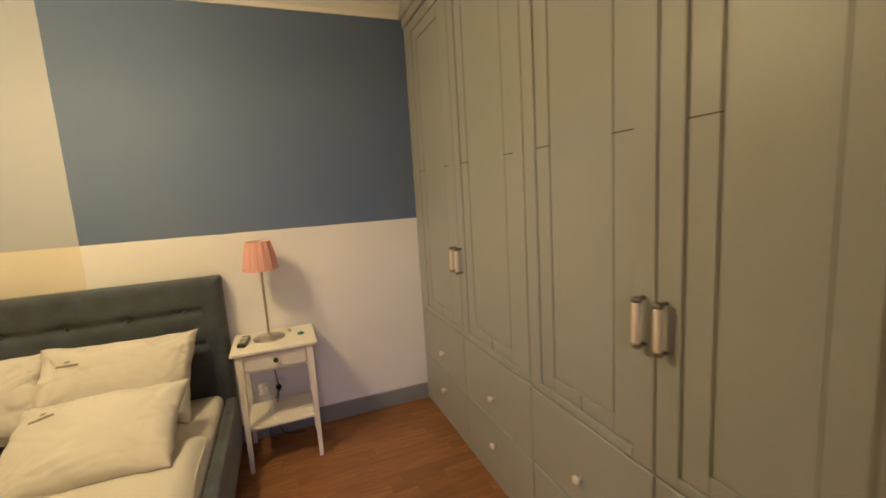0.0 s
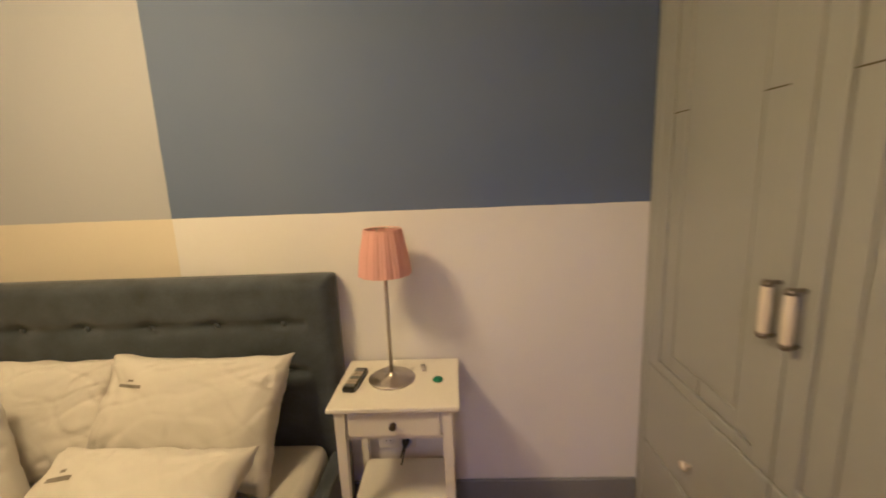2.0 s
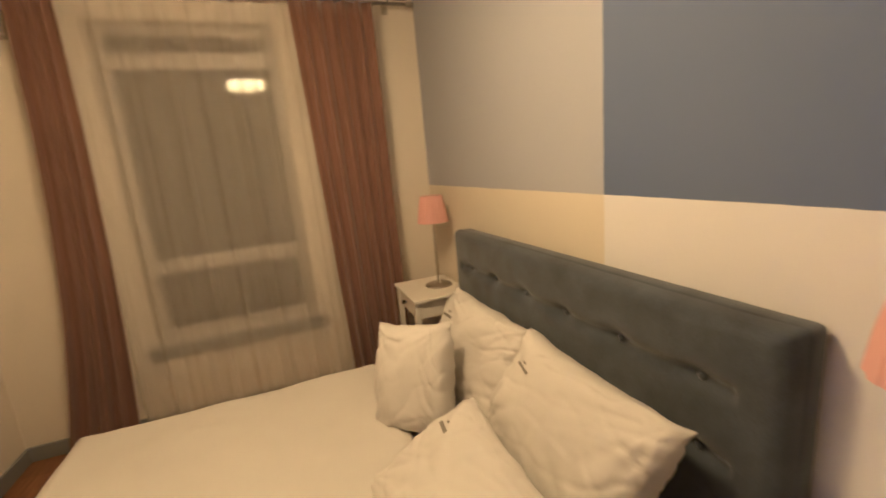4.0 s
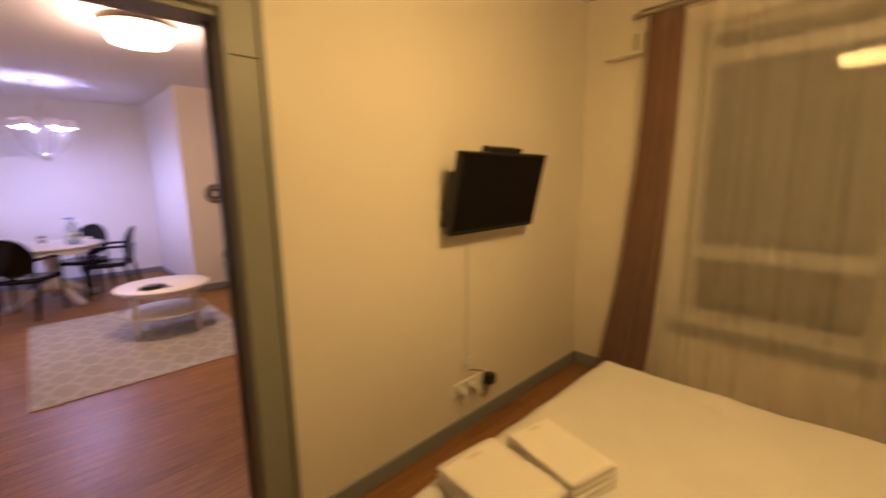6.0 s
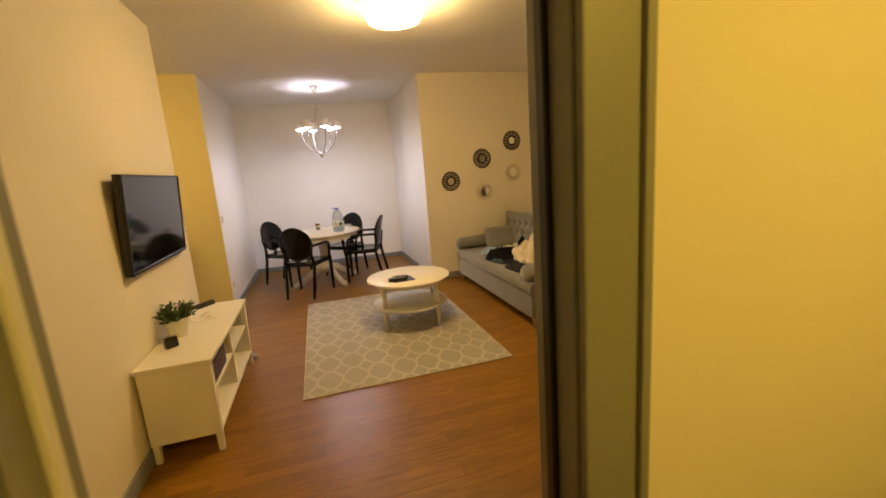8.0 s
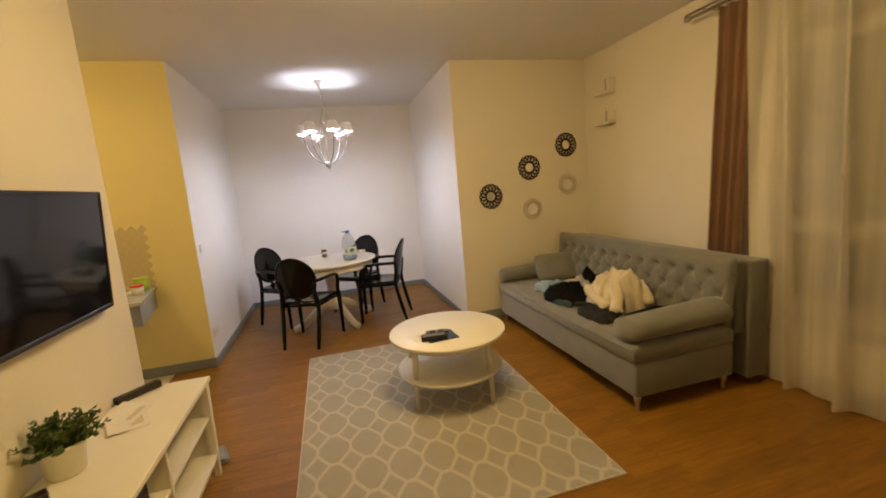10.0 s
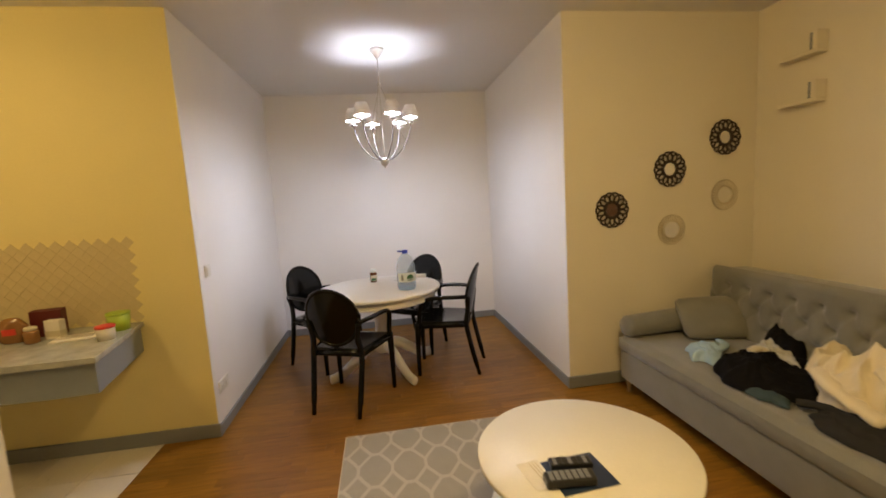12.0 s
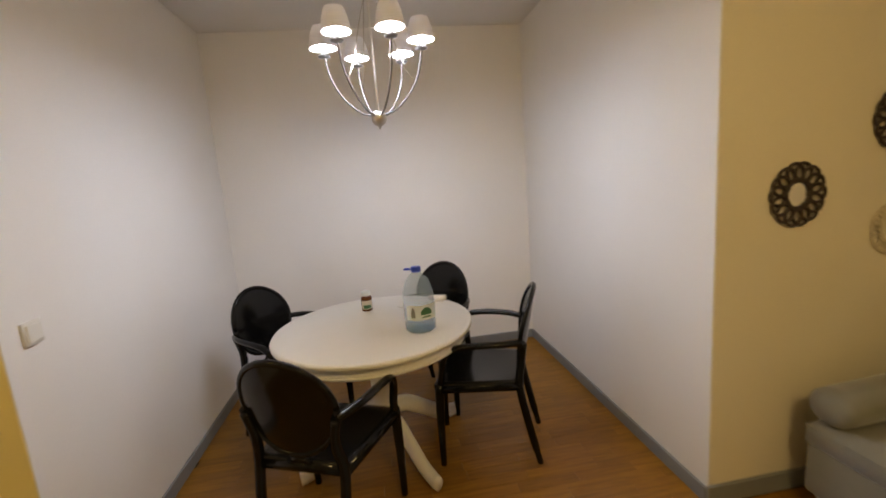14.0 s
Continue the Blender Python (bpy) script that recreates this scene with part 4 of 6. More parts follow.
for i in range(3):
    part("insert", tube([(-0.1 + i * 0.1, 0.0121, 0), (-0.1 + i * 0.1, 0.015, 0)], [0.027, 0.024], 20), M_SOCKET, s, "", True)
part("adapter", box(-0.155, -0.095, 0.016, 0.075, -0.03, 0.035, 0.008, 2), M_BLACK, s, "black power adapter")
part("plug", tube([(0.0, 0.016, 0), (0.0, 0.03, 0), (0.0, 0.05, -0.01), (0, 0.065, -0.03)], [0.02, 0.02, 0.013, 0.006], 12), M_SOCKET, s, "white plug", True)
part("plug", tube([(0.1, 0.016, 0), (0.1, 0.03, 0), (0.1, 0.05, -0.01), (0.1, 0.065, -0.03)], [0.02, 0.02, 0.013, 0.006], 12), M_SOCKET, s, "white plug", True)
part("lead", tube(curve_pts([(0.0, 0.065, -0.03), (-0.03, 0.07, -0.07), (-0.09, 0.05, -0.05), (-0.11, 0.04, 0.03), (-0.04, 0.03, 0.08), (0.03, 0.02, 0.10)], 7), 0.003, 8), M_BLACK, s, "", True)
part("lead", tube(curve_pts([(0.1, 0.065, -0.03), (0.12, 0.06, -0.07), (0.09, 0.04, -0.06), (0.05, 0.03, 0.06)], 7), 0.003, 8), M_SOCKET, s, "", True)


def l_shelf(at, label):
    """A small L-shaped wall shelf that stands out from the west wall."""
    s = thing("wall_shelf", at, 0, label, "wall shelf", "small angular wall shelves")
    part("board", box(0, 0.085, -0.125, 0.125, 0, 0.024, 0.003, 1), M_WALL, s)
    part("upright", box(0, 0.085, 0.095, 0.125, 0.0245, 0.135, 0.003, 1), M_WALL, s)
    # grey strip stands for the shadowed slit beside the upright
    part("shade_strip", box(0.0, 0.085, 0.078, 0.0945, 0.0245, 0.125, 0.002, 1), M_BASE, s, "dark strip standing for the shaded slit")
    return s


l_shelf((XW, 1.045, 2.245), "small cream angular wall shelf beside the bedroom curtain")
l_shelf((XW, -3.605, 2.235), "small cream angular wall shelf above the sofa")
l_shelf((XW, -3.605, 1.937), "small cream angular wall shelf above the sofa")


def flush_lamp(name, at, r_top, r_bot, drop, mat, label, side=None):
    l = thing(name, at, 0, label, "ceiling lamp")
    part("ceiling_plate", lathe(solid([(r_top * 0.55, -0.012), (r_top * 0.55, 0.0)]), 32), M_LIVTRIM, l)
    # opaque disc added to keep the shade's upward light off the ceiling
    part("uplight_block", lathe(solid([(r_top * 0.985, -0.036), (r_top * 0.985, -0.033)]), 40), M_LIVTRIM, l)
    part("shade", lathe([(r_top, -0.0365), (r_bot, -drop)], 48), side or mat, l, "glowing fabric shade", True)
    part("diffuser", lathe(solid([(r_bot * 0.97, -drop + 0.003), (r_bot * 0.97, -drop + 0.006)]), 40), mat, l, "glowing round diffuser")
    bm = ring_bar((0, 0, -drop), r_bot, 0.004, "z", 40, 6)
    ring_bar((0, 0, -0.04), r_top, 0.004, "z", 40, 6, bm)
    part("rim", bm, M_LIVTRIM, l)


l = thing("ceiling_lamp", (-0.86, 2.15, H), 0, "flat round warm ceiling lamp, lit, in the bedroom", "ceiling lamp")
part("canopy", lathe(solid([(0.05, -0.03), (0.06, 0.0)]), 28), M_CHROME, l)
part("stem", lathe(solid([(0.008, -0.25), (0.008, -0.02)]), 12), M_CHROME, l)
part("cover", lathe(solid([(0.176, -0.268), (0.172, -0.252), (0.10, -0.24)]), 48), M_LIVTRIM, l, "pale metal cover", True)
part("diffuser", lathe([(0.164, -0.338), (0.170, -0.33), (0.173, -0.2685)], 48), M_BEDLAMP, l, "glowing side of the diffuser", True)
part("bottom_glass", lathe(solid([(0.163, -0.3385), (0.163, -0.336)]), 48), M_BEDLAMP_LOW, l, "glowing round bottom glass")


# ---- living room ----
flush_lamp("ceiling_lamp", (-0.40, -1.76, H), 0.235, 0.185, 0.155, M_LIVLAMP, "tapered round ceiling lamp, lit warm yellow, in living room", M_LIVSIDE)

r = thing("rug", (-0.25, -2.56, 0), 0, "greyish beige rug with pale trellis pattern on parquet", "rug")
part("rug_body", box(-0.78, 0.78, -1.14, 1.14, 0.001, 0.011, 0.004, 2), M_RUG, r)
bm = box(-0.784, -0.776, -1.144, 1.144, 0.001, 0.010, 0.002, 1)
box(0.776, 0.784, -1.144, 1.144, 0.001, 0.010, 0.002, 1, bm)
box(-0.784, 0.784, -1.144, -1.136, 0.001, 0.010, 0.002, 1, bm)
box(-0.784, 0.784, 1.136, 1.144, 0.001, 0.010, 0.002, 1, bm)
part("binding", bm, M_PALEFRAME, r, "pale bound edge")


def coffee_table():
    t = thing("coffee_table", (-0.485, -2.555, 0.011), 0, "round white coffee table with lower shelf on the rug", "coffee table")
    part("tabletop", lathe(solid([(0.395, 0.450), (0.402, 0.454), (0.402, 0.468), (0.398, 0.472)]), 72), M_WHITE, t, "", True)
    part("rim", lathe([(0.335, 0.415), (0.345, 0.415), (0.345, 0.450), (0.335, 0.450), (0.335, 0.415)], 64), M_WHITE, t)
    part("shelf", lathe(solid([(0.355, 0.202), (0.362, 0.206), (0.362, 0.218), (0.357, 0.222)]), 64), M_WHITE, t, "", True)
    for a in (30, 132, 212, 318):
        c, s = math.cos(radians(a)), math.sin(radians(a))
        part("leg", tube([(0.325 * c, 0.325 * s, 0.0), (0.318 * c, 0.318 * s, 0.25), (0.308 * c, 0.308 * s, 0.450)], [0.014, 0.019, 0.021], 16), M_WHITE, t, "", True)


coffee_table()

w = thing("card_folder", (-0.405, -2.43, 0.483), 4, "dark blue card folder lying on the coffee table", "folder")
part("cover", sheet(lambda u, v: ((u - 0.5) * 0.205, (v - 0.5) * 0.185, 0.0012 + 0.004 * u * (1 - u)), 10, 8, 0.0016), M_FOLDER, w)
part("inner_sheet", box(-0.094, 0.094, -0.085, 0.085, 0.0001, 0.0008), M_PAPER, w, "white paper inside")
w = thing("leaflet", (-0.262, -2.455, 0.483), 10, "white printed leaflet beside the remotes", "leaflet")
part("sheet", sheet(lambda u, v: ((u - 0.5) * 0.09, (v - 0.5) * 0.15, 0.0006 + 0.003 * u * u), 8, 8, 0.0006), M_PAPER, w)
for q in range(3):
    part("print", box(-0.03 + q * 0.012, -0.026 + q * 0.012, -0.06, 0.055, 0.0012 + q * 0.0005, 0.0022 + q * 0.0005), M_PALEFRAME, w, "line of pale print")
button_remote("remote_control", (-0.352, -2.385, 0.4875), 84, "thick black remote control on the dark folder", (0.056, 0.17, 0.030), M_BASE)
button_remote("remote_control", (-0.392, -2.468, 0.4875), 82, "slim black remote control behind another remote", (0.05, 0.15, 0.022), M_GAP)


def sofa():
    s = thing("sofa", (-1.93, -2.84, 0), 0, "grey velvet sofa with button tufted back and rolled arms", "sofa")
    ox, oy = -1.93, -2.84
    y0, y1 = -3.86 - oy, -1.83 - oy
    xf, xb = -1.425 - ox, -2.19 - ox
    part("base", box(xb, xf - 0.012, y0, y1, 0.095, 0.318, 0.016, 3), M_SOFA, s, "", True)
    part("base_piping", tube([(xf - 0.014, y0 + 0.01, 0.317), (xf - 0.014, y1 - 0.01, 0.317)], 0.006, 8), M_SOFA, s, "", True)

    def seat(u, v):
        x, y = xb + (xf - xb) * u, y0 + (y1 - y0) * v
        e = min((1 - u) * (xf - xb), min(v, 1 - v) * (y1 - y0))
        k = 0.03
        dz = 0 if e > k else k - math.sqrt(max(0, k * k - (k - e) ** 2))
        return (x, y, 0.425 - dz - 0.012 * math.exp(-((x - 0.2) / 0.25) ** 2) * math.sin(math.pi * v) + 0.004 * nz(x * 4, y * 4))
    bm = sheet(seat, 24, 60)
    box(xb, xf - 0.002, y0 + 0.002, y1 - 0.002, 0.32, 0.395, 0.004, 1, bm)
    part("seat_cushion", bm, M_SOFA, s, "", True)
    # tufted back
    zb, zt = 0.40, 0.865
    rows = [0.50, 0.62, 0.74]
    def back(u, v):
        y, z = y0 + (y1 - y0) * u, zb + (zt - zb) * v
        lean = (0.865 - z) * 0.10
        e = min(min(u, 1 - u) * (y1 - y0), (1 - v) * (zt - zb))
        k = 0.045
        rb = 0 if e > k else k - math.sqrt(max(0, k * k - (k - e) ** 2))
        dent, ridge = 0.0, 0.0
        step = (y1 - y0) / 13
        for i, zz in enumerate(rows):
            off = 0.5 if i % 2 else 0.0
            q = (y - y0) / step - off
            near = round(q)
            dy = (q - near) * step
            if 0 < near + off < 13:
                dent += 0.030 * math.exp(-((dy / 0.032) ** 2 + ((z - zz) / 0.032) ** 2))
        p = (y - y0) / step
        r1 = abs(((p + (z - 0.50) / 0.12 * 0.5) % 1.0) - 0.0)
        r2 = abs(((p - (z - 0.50) / 0.12 * 0.5) % 1.0) - 0.0)
        for rr in (r1, r2):
            d = min(rr, 1 - rr) * step
            if 0.5 < z < 0.76:
                ridge += 0.010 * math.exp(-(d / 0.012) ** 2)
        return (xb + 0.03 + lean - rb - dent - ridge, y, z)
    part("backrest", sheet(back, 150, 46), M_SOFA, s, "button tufted velvet back", True)
    part("back_core", box(xb - 0.10, xb - 0.018, y0 + 0.012, y1 - 0.012, 0.36, 0.845, 0.02, 3), M_SOFA, s)
    part("back_frame", box(xb - 0.27, xb - 0.105, y0 - 0.0, y1 + 0.012, 0.05, 0.835, 0.016, 3), M_SOFA, s, "upholstered back frame reaching the floor", True)
    for side in (0, 1):
        ya, yb = ((y1 - 0.215, y1 + 0.012) if side else (y0 - 0.012, y0 + 0.16))
        ym, rr = (ya + yb) / 2, (yb - ya) / 2

        def roll(u, v, ym=ym, rr=rr):
            a = 2 * math.pi * u
            x = xb + 0.03 + (xf + 0.0 - xb - 0.03) * v
            e = min(1 - v, 1) * (xf - xb)
            k = 1.0 if e > 0.03 else math.sqrt(max(0.0, 1 - ((0.03 - e) / 0.03) ** 2)) * 0.3 + 0.7
            return (x, ym + rr * k * math.cos(a), 0.497 + 0.073 * k * math.sin(a) * (1.0 + 0.2 * (1 - v)) + 0.02 * (1 - v))
        bm = sheet(roll, 36, 24)
        bmesh.ops.remove_doubles(bm, verts=bm.verts, dist=0.0006)
        bmesh.ops.holes_fill(bm, edges=bm.edges, sides=0)
        part("arm", bm, M_SOFA, s, "rolled padded arm", True)
    part("arm_cushion", box(xb + 0.02, xf - 0.004, y1 - 0.2, y1 + 0.008, 0.335, 0.43, 0.03, 3), M_SOFA, s, "", True)
    for x in (xf - 0.05, xb + 0.05):
        for y in (y0 + 0.05, y1 - 0.035):
            part("leg", lathe(solid([(0.012, 0.0), (0.015, 0.012), (0.011, 0.03), (0.02, 0.07), (0.026, 0.094)]), 14, (x, y, 0)), M_CHROME, s, "turned metal leg", True)


sofa()

c = new("throw_cushion")
c.matrix_basis = pose(-2.0, -3.635, 0.548, 46, 0, 166)
tagged(c, "square grey velvet cushion leaning in the sofa corner", "cushion")
def cush(sg):
    def fn(u, v):
        a, q = 2 * u - 1, 2 * v - 1
        body = (max(0, 1 - abs(a) ** 2.4) * max(0, 1 - abs(q) ** 2.4)) ** 0.6
        soft = 1 - 0.13 * a ** 4 * q ** 4
        return (soft * a * 0.235 * (1 - 0.03 * (1 - q * q) * abs(a) ** 3), soft * q * 0.165 * (1 - 0.03 * (1 - a * a) * abs(q) ** 3), sg * 0.075 * body * (1 + 0.25 * nz(a * 1.4, q * 1.4, 3)))
    return fn
bm = sheet(cush(1), 28, 28)
sheet(cush(-1), 28, 28, 0, bm)
bmesh.ops.remove_doubles(bm, verts=bm.verts, dist=0.0006)
part("cover", bm, M_SOFA, c, "", True)


def garment(name, at, rz, w, l, h, mat, seed, label, category, folds_=7.0, lobes=0.3, extra=(), soft=0.0):
    """A crumpled cloth heap with an uneven outline and sharp folds."""
    g = thing(name, at, rz, label, category, "clothes on the sofa")

    def fn(u, v):
        a = 2 * math.pi * u
        rad = v
        out = 1 + lobes * nz(math.cos(a) * 1.3, math.sin(a) * 1.3, seed) + 0.5 * lobes * nz(math.cos(a) * 3.1, math.sin(a) * 3.1, seed + 4)
        x, y = rad * out * w / 2 * math.cos(a), rad * out * l / 2 * math.sin(a)
        dome = max(0.0, 1 - rad ** (3.4 + 2.0 * soft)) ** (0.8 - 0.2 * soft)
        wx, wy = x + 0.06 * nz(x * 5, y * 5, seed), y + 0.06 * nz(x * 5 + 9, y * 5, seed)
        r1 = (1 - min(1, abs(nz(wx * folds_, wy * folds_ * 0.45, seed + 1)) * 2.4)) ** 2
        r2 = (1 - min(1, abs(nz(wx * folds_ * 0.7 + 3, wy * folds_ * 1.9, seed + 2)) * 2.4)) ** 2
        r3 = (1 - min(1, abs(nz(wx * folds_ * 2.6 + wy * folds_, wy * folds_ * 2.2, seed + 6)) * 2.2))
        mass = 0.5 + 0.5 * nz(x * 4.5, y * 4.5, seed + 3)
        waves = 0.5 + 0.5 * math.sin(wx * 26 + 9 * nz(x * 3, y * 3, seed + 7) + wy * 8)
        hard = 0.22 + 0.38 * mass + 0.22 * r1 + 0.18 * r2 + 0.07 * r3
        mild = 0.30 + 0.42 * mass + 0.20 * waves + 0.06 * r1
        z = 0.008 * (rad < 0.999) + h * dome * (hard * (1 - soft) + mild * soft)
        return (x, y, max(0.002, z))
    bm = sheet(fn, 110, 46)
    bmesh.ops.remove_doubles(bm, verts=bm.verts, dist=0.0006)
    part("cloth", bm, mat, g, "", True)
    for nm, f, mt, lb in extra:
        part(nm, f(), mt, g, lb, True)
    return g


def sleeve(pts, r):
    return lambda: tube(curve_pts(pts, 6), [r * (1 + 0.25 * nz(i * 0.9, r * 40)) for i in range((len(pts) - 1) * 6 + 1)], 12, None, 0.6)


SZ = 0.424
garment("black_jacket", (-1.73, -2.985, SZ), 66, 0.60, 0.43, 0.15, M_BLACKCLOTH, 3.3, "crumpled black jacket lying on the sofa seat", "jacket", 8, 0.3,
        (("sleeve", sleeve([(-0.12, 0.06, 0.07), (-0.20, 0.13, 0.055), (-0.21, 0.19, 0.04), (-0.12, 0.235, 0.035)], 0.040), M_BLACKCLOTH, ""), ("lining", sleeve([(-0.17, 0.0, 0.085), (-0.215, 0.06, 0.085), (-0.20, 0.115, 0.055)], 0.026), M_CREAMCLOTH, "pale sleeve lining")))
garment("cream_fleece", (-1.89, -2.575, SZ), 24, 0.42, 0.45, 0.38, M_CREAMCLOTH, 8.1, "crumpled cream fleece blanket heaped on the sofa", "blanket", 5, 0.25,
        (("fold_roll", sleeve([(-0.06, -0.20, 0.10), (0.08, -0.19, 0.13), (0.19, -0.08, 0.10), (0.25, 0.06, 0.05)], 0.042), M_CREAMCLOTH, ""), ("fold_roll", sleeve([(0.05, 0.02, 0.20), (0.13, 0.07, 0.17), (0.22, 0.12, 0.10), (0.29, 0.15, 0.045)], 0.045), M_CREAMCLOTH, ""), ("fold_roll", sleeve([(-0.12, 0.12, 0.17), (-0.05, 0.2, 0.13), (0.0, 0.26, 0.05)], 0.04), M_CREAMCLOTH, "")), 0.35)
garment("blue_shirt", (-1.70, -3.37, SZ), 55, 0.34, 0.20, 0.07, M_BLUECLOTH, 1.7, "crumpled pale blue shirt on the sofa", "shirt", 13, 0.45,
        (("sleeve", sleeve([(0.02, 0.06, 0.03), (-0.10, 0.12, 0.028), (-0.20, 0.10, 0.02)], 0.026), M_BLUECLOTH, ""),))
garment("pale_blouse", (-1.96, -3.13, SZ), 62, 0.48, 0.20, 0.13, M_BLOUSE, 7.4, "crumpled pale printed blouse behind the jacket", "blouse", 12, 0.4)
garment("teal_shirt", (-1.60, -2.86, SZ), 80, 0.34, 0.18, 0.035, M_TEALCLOTH, 5.2, "dark teal shirt under the black jacket", "shirt", 8, 0.4)
garment("black_bag", (-1.90, -2.20, SZ), 8, 0.60, 0.28, 0.055, M_BLACKCLOTH, 6.4, "flat black cloth bag near the sofa arm", "bag", 4, 0.15)
garment("dark_trousers", (-1.615, -2.43, SZ), 82, 0.46, 0.20, 0.065, M_DARKCLOTH, 9.9, "crumpled dark grey trousers under the cream fleece", "trousers", 7, 0.4,
        (("leg", sleeve([(-0.14, 0.03, 0.03), (-0.21, 0.0, 0.03), (-0.27, -0.05, 0.02)], 0.028), M_DARKCLOTH, ""),))
garment("dark_scarf", (-2.09, -3.20, SZ), 60, 0.36, 0.18, 0.20, M_BLACKCLOTH, 2.6, "dark scarf bunched against the sofa back", "scarf", 7, 0.35)
garment("cream_scarf", (-2.03, -2.90, SZ), 40, 0.26, 0.22, 0.22, M_CREAMCLOTH, 4.6, "small cream scarf between the clothes", "scarf", 8, 0.35)


def ring_mirror(x, z, dark, label):
    m_ = thing("wall_mirror", (x, Y_SOUTH + 0.004, z), 0, label, "mirror", "round mirrors on the wall")
    y = 0.012
    if dark:
        f = part("frame", ring_bar((0, y, 0), 0.060, 0.008, "y", 36, 8), M_RATTAN, m_, "dark carved ring frame", True)
        for k in range(14):
            a = 2 * math.pi * k / 14
            part("petal", ring_bar((0.088 * math.cos(a), y + 0.0015 * (k % 2), 0.088 * math.sin(a)), 0.0365, 0.0066, "y", 20, 6), M_RATTAN, f, "", True)
        part("mirror_glass", tube([(0, 0.006, 0), (0, 0.010, 0)], 0.056, 32), M_MIRROR, m_, "round mirror glass")
    else:
        f = part("frame", ring_bar((0, y, 0), 0.066, 0.006, "y", 36, 8), M_PALEFRAME, m_, "pale ring frame", True)
        part("outer_ring", ring_bar((0, y, 0), 0.104, 0.0035, "y", 96, 6, None, 0.008, 30), M_PALEFRAME, f, "", True)
        for k in range(30):
            a = 2 * math.pi * k / 30
            part("spoke", tube([(0.066 * math.cos(a), y, 0.066 * math.sin(a)), (0.105 * math.cos(a), y, 0.105 * math.sin(a))], 0.0032, 6), M_PALEFRAME, f)
        part("mirror_glass", tube([(0, 0.006, 0), (0, 0.010, 0)], 0.063, 32), M_MIRROR, m_, "round mirror glass")


for x, z in ((-1.45, 1.313), (-1.91, 1.582), (-2.36, 1.795)):
    ring_mirror(x, z, True, "round mirror in dark lattice ring frame")
for x, z in ((-1.925, 1.137), (-2.365, 1.37)):
    ring_mirror(x, z, False, "round mirror in pale spoked ring frame")


# television and its low unit
wall_tv("television", (1.25, -1.70, 1.30), 4, -90, 0.97, 0.55, "black flat wall television above the white unit", False, None, 0.05)
m = thing("tv_bracket", (XE, -1.745, 1.28), 0, "black metal wall bracket behind the flat television", "bracket")
part("wall_plate", box(-0.004, 0.0, -0.2, 0.2, -0.12, 0.12), M_BLACK, m)


def tv_unit():
    t = thing("tv_unit", (1.13, -1.65, 0), 0, "low white television unit with open shelves", "tv unit")
    x0, x1, y0, y1 = -0.185, 0.182, -0.60, 0.60
    part("top", box(x0 - 0.01, x1, y0 - 0.012, y1 + 0.012, 0.535, 0.56, 0.004, 2), M_WHITE, t)
    for ya, yb in ((y0, y0 + 0.025), (y1 - 0.025, y1)):
        part("side_panel", box(x0 + 0.01, x1 - 0.01, ya, yb, 0.11, 0.534, 0.003, 1), M_WHITE, t)
    part("divider", box(x0 + 0.012, x1 - 0.012, -0.01, 0.01, 0.131, 0.534, 0.002, 1), M_WHITE, t)
    part("bottom", box(x0 + 0.006, x1 - 0.01, y0 + 0.026, y1 - 0.026, 0.11, 0.13, 0.002, 1), M_WHITE, t)
    part("back_panel", box(x1 - 0.018, x1 - 0.011, y0 + 0.026, y1 - 0.026, 0.131, 0.534), M_WHITE, t)
    for ya, yb in ((y0 + 0.026, -0.011), (0.011, y1 - 0.026)):
        part("shelf", box(x0 + 0.015, x1 - 0.019, ya, yb, 0.335, 0.352, 0.002, 1), M_WHITE, t)
    for sx in (x0 + 0.022, x1 - 0.03):
        for sy in (y0 + 0.022, y1 - 0.022):
            b = bmesh.new()
            lo = [b.verts.new((sx + a * 0.014, sy + c * 0.014, 0.0)) for a, c in ((-1, -1), (1, -1), (1, 1), (-1, 1))]
            hi = [b.verts.new((sx + a * 0.022, sy + c * 0.0225, 0.533)) for a, c in ((-1, -1), (1, -1), (1, 1), (-1, 1))]
            for i in range(4):
                b.faces.new((lo[i], lo[(i + 1) % 4], hi[(i + 1) % 4], hi[i]))
            b.faces.new(lo[::-1]), b.faces.new(hi)
            part("leg", b, M_WHITE, t)


tv_unit()
d = thing("set_top_box", (1.075, -1.31, 0.353), 0, "black receiver box standing in the open unit", "receiver")
part("case", box(-0.11, 0.10, -0.17, 0.17, 0.004, 0.15, 0.006, 2), M_BLACK, d)
part("front", box(-0.114, -0.1105, -0.155, 0.155, 0.015, 0.13, 0.001, 1), M_SCREEN, d)
d = thing("sound_bar", (1.235, -2.165, 0.56), -40, "short black bar lying on the white unit", "sound bar")
part("case", box(-0.02, 0.02, -0.105, 0.105, 0.0, 0.035, 0.006, 2), M_BLACK, d)
part("grille", box(-0.0215, -0.0195, -0.095, 0.095, 0.006, 0.029, 0.001, 1), M_GAP, d)
